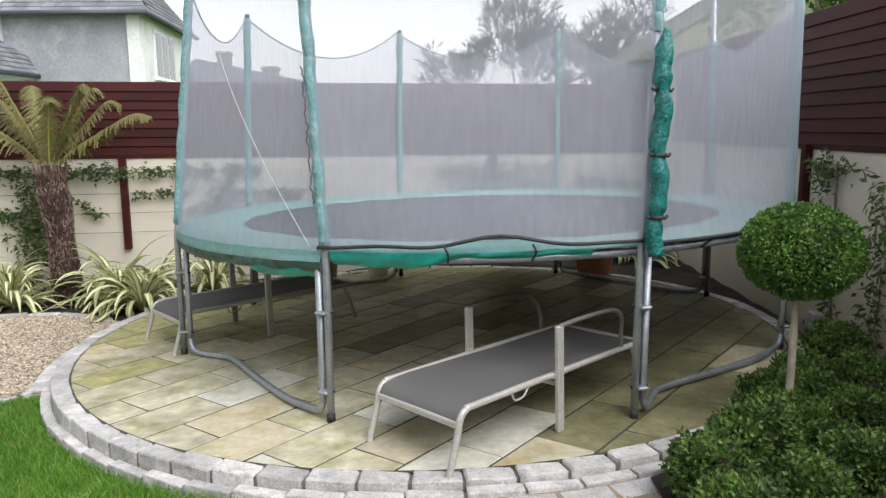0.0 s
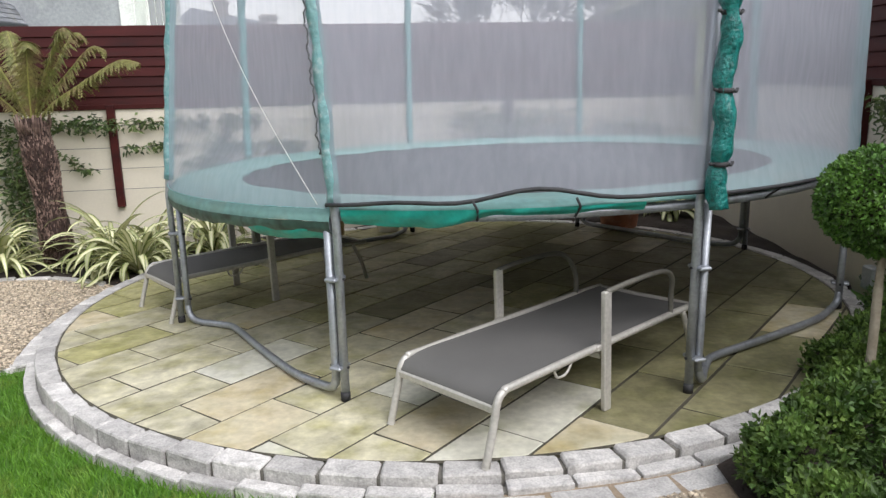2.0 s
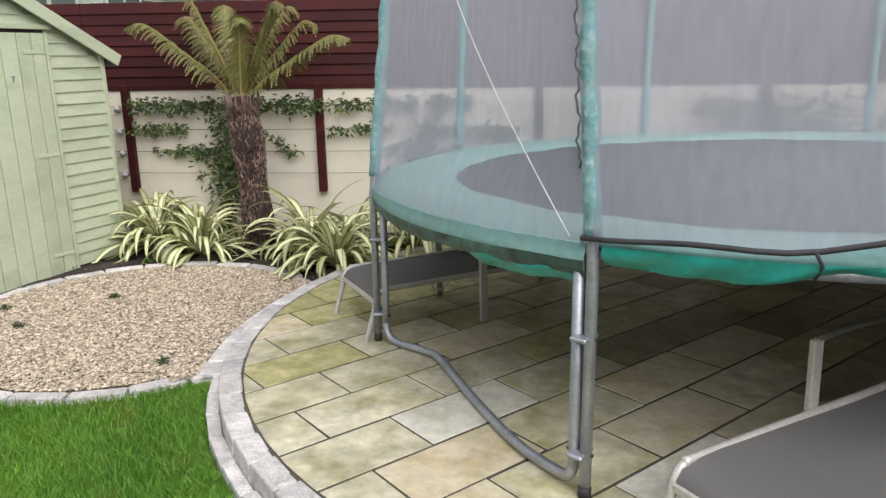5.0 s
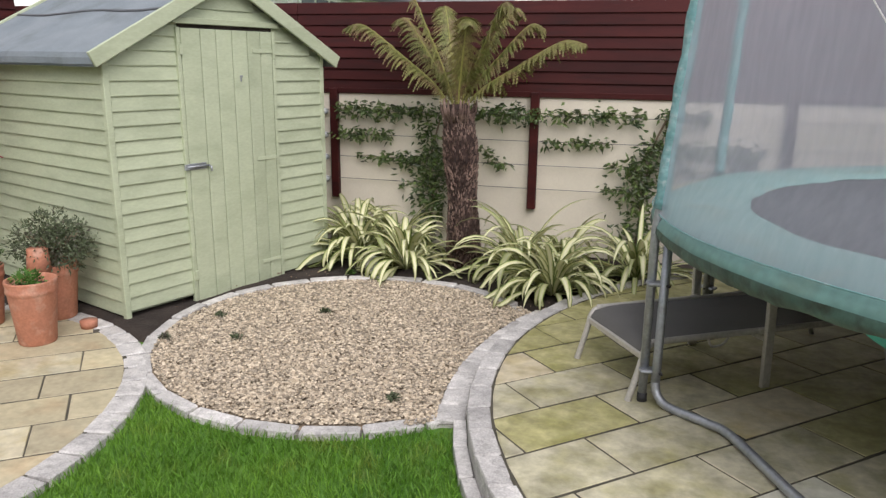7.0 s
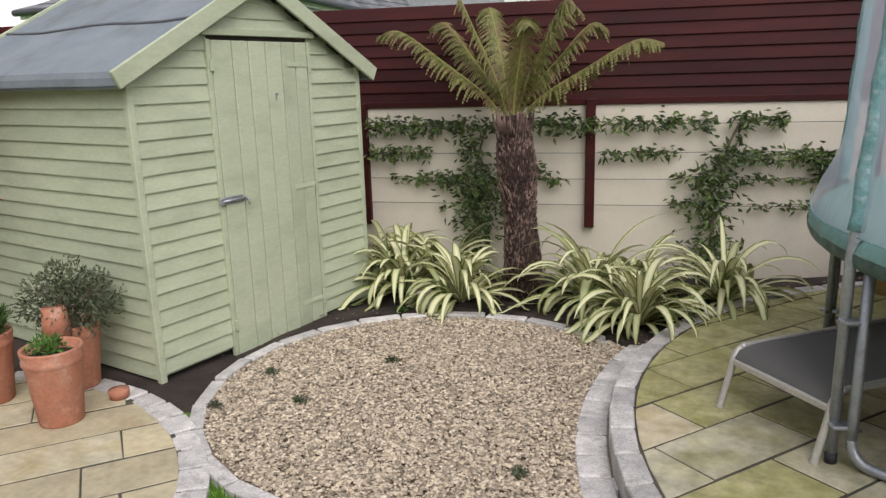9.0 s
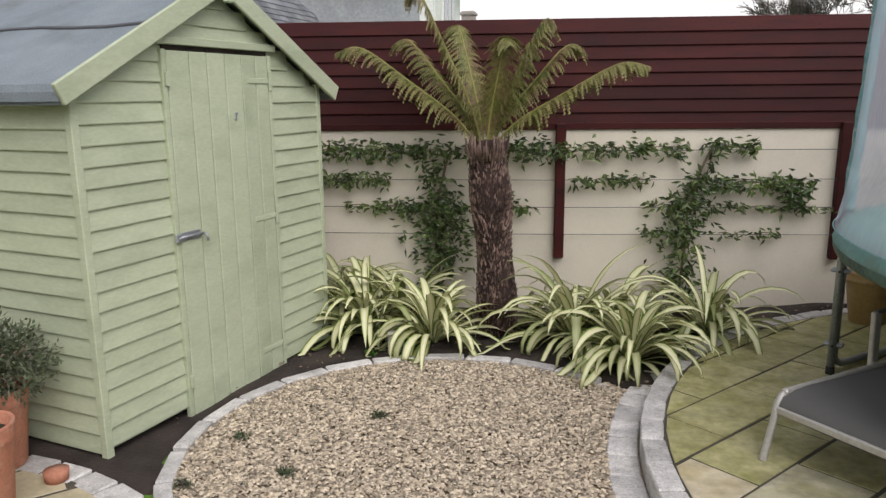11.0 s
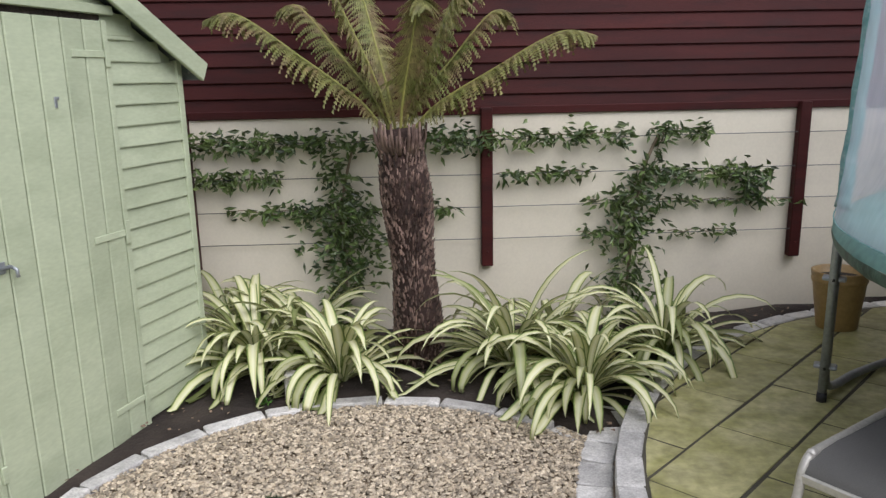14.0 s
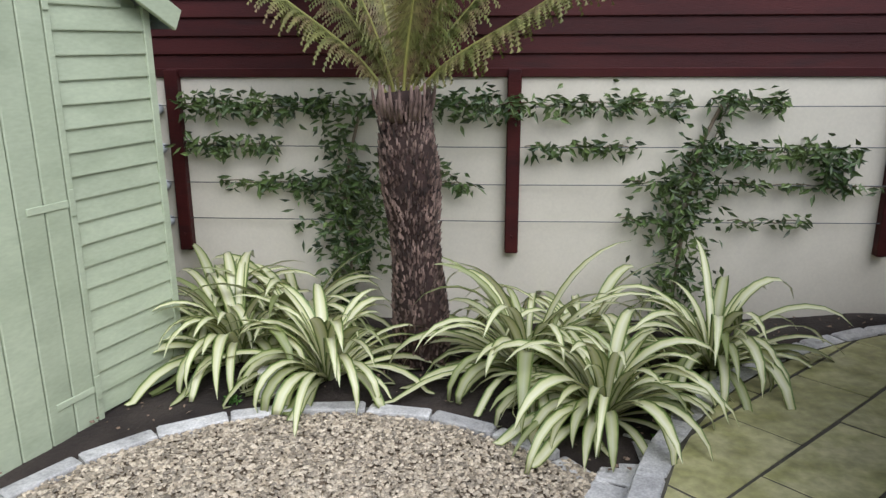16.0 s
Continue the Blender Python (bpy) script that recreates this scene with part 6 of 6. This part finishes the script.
def slate_bungalow():
    root = thing("white_bungalow", Matrix.Identity(4), "white bungalow with bay windows and low slate roof behind the shed", "house")
    bay = [(-14.5, 12.4), (-9.45, 12.4), (-10.05, 15.5), (-9.95, 18.8), (-14.5, 18.8)]
    prism(bay, -0.25, 2.78, WHITE, root, "wall", "white rendered wall")
    prism([(-13.5, 15.6), (-10.4, 15.6), (-10.4, 19.0), (-13.5, 19.0)], 2.7, 6.0, WHITE, root, "upper_wall", "white rendered upper wall")
    e0, e1, e2, e3 = (-14.9, 12.0, 2.8), (-9.13, 12.0, 2.8), (-9.72, 15.4, 2.8), (-9.6, 19.1, 2.8)
    t0, t1 = (-13.4, 15.58, 4.1), (-10.38, 15.58, 4.1)
    slates([e0, e1, t1, t0], 12, SLATE, root)
    slates([e1, e2, t1, t1], 12, SLATE, root)
    slates([e2, e3, t1, t1], 12, SLATE, root)
    slates([(-13.9, 15.2, 5.9), (-10.1, 15.2, 5.9), (-11.5, 17.2, 7.4), (-12.5, 17.2, 7.4)], 9, SLATE, root)
    tube("gutter", [(x, y, z - 0.04) for x, y, z in (e0, e1, e2, e3)], 0.06, GUTTER, root, "dark gutter", 8)
    tube("downpipe", [(-10.38, 15.56, 6.0), (-10.38, 15.56, 4.1)], 0.05, GUTTER, root, "dark downpipe", 8)
    for p, q in zip((e0, e1, e2), (e1, e2, e3)):
        a, b = Vector(p), Vector(q)
        d = (b - a).normalized()
        m = Matrix.Translation((a + b) / 2 + Vector((-d.y, d.x, 0)) * 0.12 + Vector((0, 0, -0.07))) @ pose(0, 0, 0, 0, 0, math.degrees(math.atan2(d.y, d.x)))
        part("fascia", box((b - a).length, 0.03, 0.16, m, 0.005), WHITE, root, "white fascia board")
    window(root, Vector((-10.55, 12.38, 2.22)), Vector((1, 0, 0)), Vector((0, -1, 0)), 1.7, 0.86, 3)
    d = Vector((-0.6, 3.1, 0)).normalized()
    out = Vector((d.y, -d.x, 0))
    window(root, Vector((-9.75, 13.95, 2.22)) + out * 0.02, d, out, 2.5, 0.86, 4)


def side_house():
    root = thing("tiled_house", Matrix.Identity(4), "neighbouring house with mossy tiled roof past the side fence", "house")
    prism([(4.4, 14.5), (11.0, 14.5), (11.0, 22.0), (4.4, 22.0)], -0.2, 3.0, TILE, root, "wall", "dull brown rendered wall")
    slates([(3.7, 14.2, 2.75), (3.7, 22.0, 2.75), (7.7, 22.0, 5.2), (7.7, 14.2, 5.2)], 16, TILE, root)
    slates([(11.6, 14.2, 2.75), (11.6, 22.0, 2.75), (7.7, 22.0, 5.2), (7.7, 14.2, 5.2)], 16, TILE, root)
    link_mesh("gable", [(3.72, 14.22, 2.74), (11.58, 14.22, 2.74), (7.7, 14.22, 5.19), (3.72, 14.5, 2.74), (11.58, 14.5, 2.74), (7.7, 14.5, 5.19)], [(0, 1, 2), (3, 5, 4), (0, 2, 5, 3), (2, 1, 4, 5)], TILE, root, "olive brown gable wall")


def far_house():
    root = thing("distant_house", Matrix.Identity(4), "distant pale house with two chimneys on the skyline", "house")
    prism([(-11.5, 33.0), (-6.0, 33.0), (-6.0, 40.0), (-11.5, 40.0)], -0.2, 3.2, WHITE, root, "wall", "pale wall")
    slates([(-11.9, 32.7, 3.5), (-5.6, 32.7, 3.2), (-6.6, 36.5, 3.75), (-11.9, 36.5, 4.85)], 8, SLATE, root)
    for x, z, w in ((-10.4, 5.12, 0.56), (-8.2, 4.42, 0.68)):
        ch = part("chimney", box(w, 0.6, 1.4, Matrix.Translation((x, 36.2, z - 0.7)), 0.02), BRICKY, root, "brown brick chimney stack")
        part("chimney_cap", box(w + 0.12, 0.72, 0.12, Matrix.Translation((x, 36.2, z - 0.12)), 0.02), BRICKY, ch)


grey_house()
slate_bungalow()
side_house()
far_house()


def bare_tree(x, y, height, spread, seed, label, depth=8):
    rnd = random.Random(seed)
    root = thing("bare_tree", Matrix.Translation((x, y, -0.23)), label, "tree", "bare trees")
    limbs, twigs = [], []

    def grow(p, d, length, r, level):
        steps = 3
        pts, rad = [p], [r]
        for k in range(steps):
            d = (d + Vector((rnd.uniform(-.16, .16), rnd.uniform(-.16, .16), rnd.uniform(-0.02, .12)))).normalized()
            p = p + d * length / steps
            pts.append(p)
            rad.append(max(0.0065, r * (1 - 0.35 * (k + 1) / steps)))
        (limbs if level > depth - 3 else twigs).append(tube_data(pts, rad, 6 if level > depth - 3 else 3))
        if level == 0:
            return
        for k in range(3 if level > 2 else rnd.choice((3, 4, 4))):
            a = rnd.uniform(0, 2 * math.pi)
            tilt = rnd.uniform(0.3, 0.75) * spread
            ax = d.orthogonal().normalized()
            ax = Matrix.Rotation(a, 3, d) @ ax
            nd = (Matrix.Rotation(tilt, 3, ax) @ d).normalized()
            at = pts[rnd.choice((2, 3, 3))]
            grow(at, nd, length * rnd.uniform(0.66, 0.84), r * 0.62, level - 1)

    grow(Vector((0, 0, 0)), Vector((0, 0, 1)), height * 0.24, height * 0.011, depth)
    v, f = join(limbs)
    link_mesh("trunk", v, f, DARK_BARK, root, "grey-brown trunk and limbs", True)
    v, f = join(twigs)
    tagged(link_mesh("twigs", v, f, DARK_BARK, root, "fine bare twigs"), kind="stuff")


bare_tree(2.3, 20.5, 5.4, 0.85, 3, "leafless tree with fine twigs against white sky")
bare_tree(4.2, 23.0, 6.2, 0.85, 9, "leafless tree with fine twigs against white sky")


def leafy_tree(x, y, z, r, seed):
    rnd = np.random.default_rng(900 + seed)
    root = thing("evergreen_tree", Matrix.Translation((x, y, -0.2)), "dark evergreen tree rising behind the side fence", "tree")
    tube("trunk", [(0, 0, 0), (0.05, 0.02, z * 0.6), (0.0, 0.0, z)], [0.12, 0.09, 0.05], BARK, root)
    for k in range(7):
        a = k * 0.9
        tube("limb", [(0, 0, z * 0.55), (math.cos(a) * r * 0.4, math.sin(a) * r * 0.4, z * 0.8), (math.cos(a) * r * 0.8, math.sin(a) * r * 0.8, z + 0.2 * math.sin(k))], [0.05, 0.035, 0.015], BARK, root, sides=6)
    P = []
    for k in range(16):
        c = rnd.normal(size=3) * np.array([r, r, r * 0.9]) * 0.5 + np.array([0, 0, z + 0.2])
        P.append(shell_leaves(rnd, 420, c, (r * 0.42, r * 0.42, r * 0.34), 0.5, k, 0.8))
    p, d, n = (np.concatenate([q[i] for q in P]) for i in range(3))
    leaf_mesh("crown", p, d, n, rnd.uniform(0.05, 0.1, len(p)), rnd.uniform(0.015, 0.03, len(p)), HEDGE_LEAF, root, "dark green leafy crown")


leafy_tree(4.9, 9.0, 3.3, 0.95, 1)
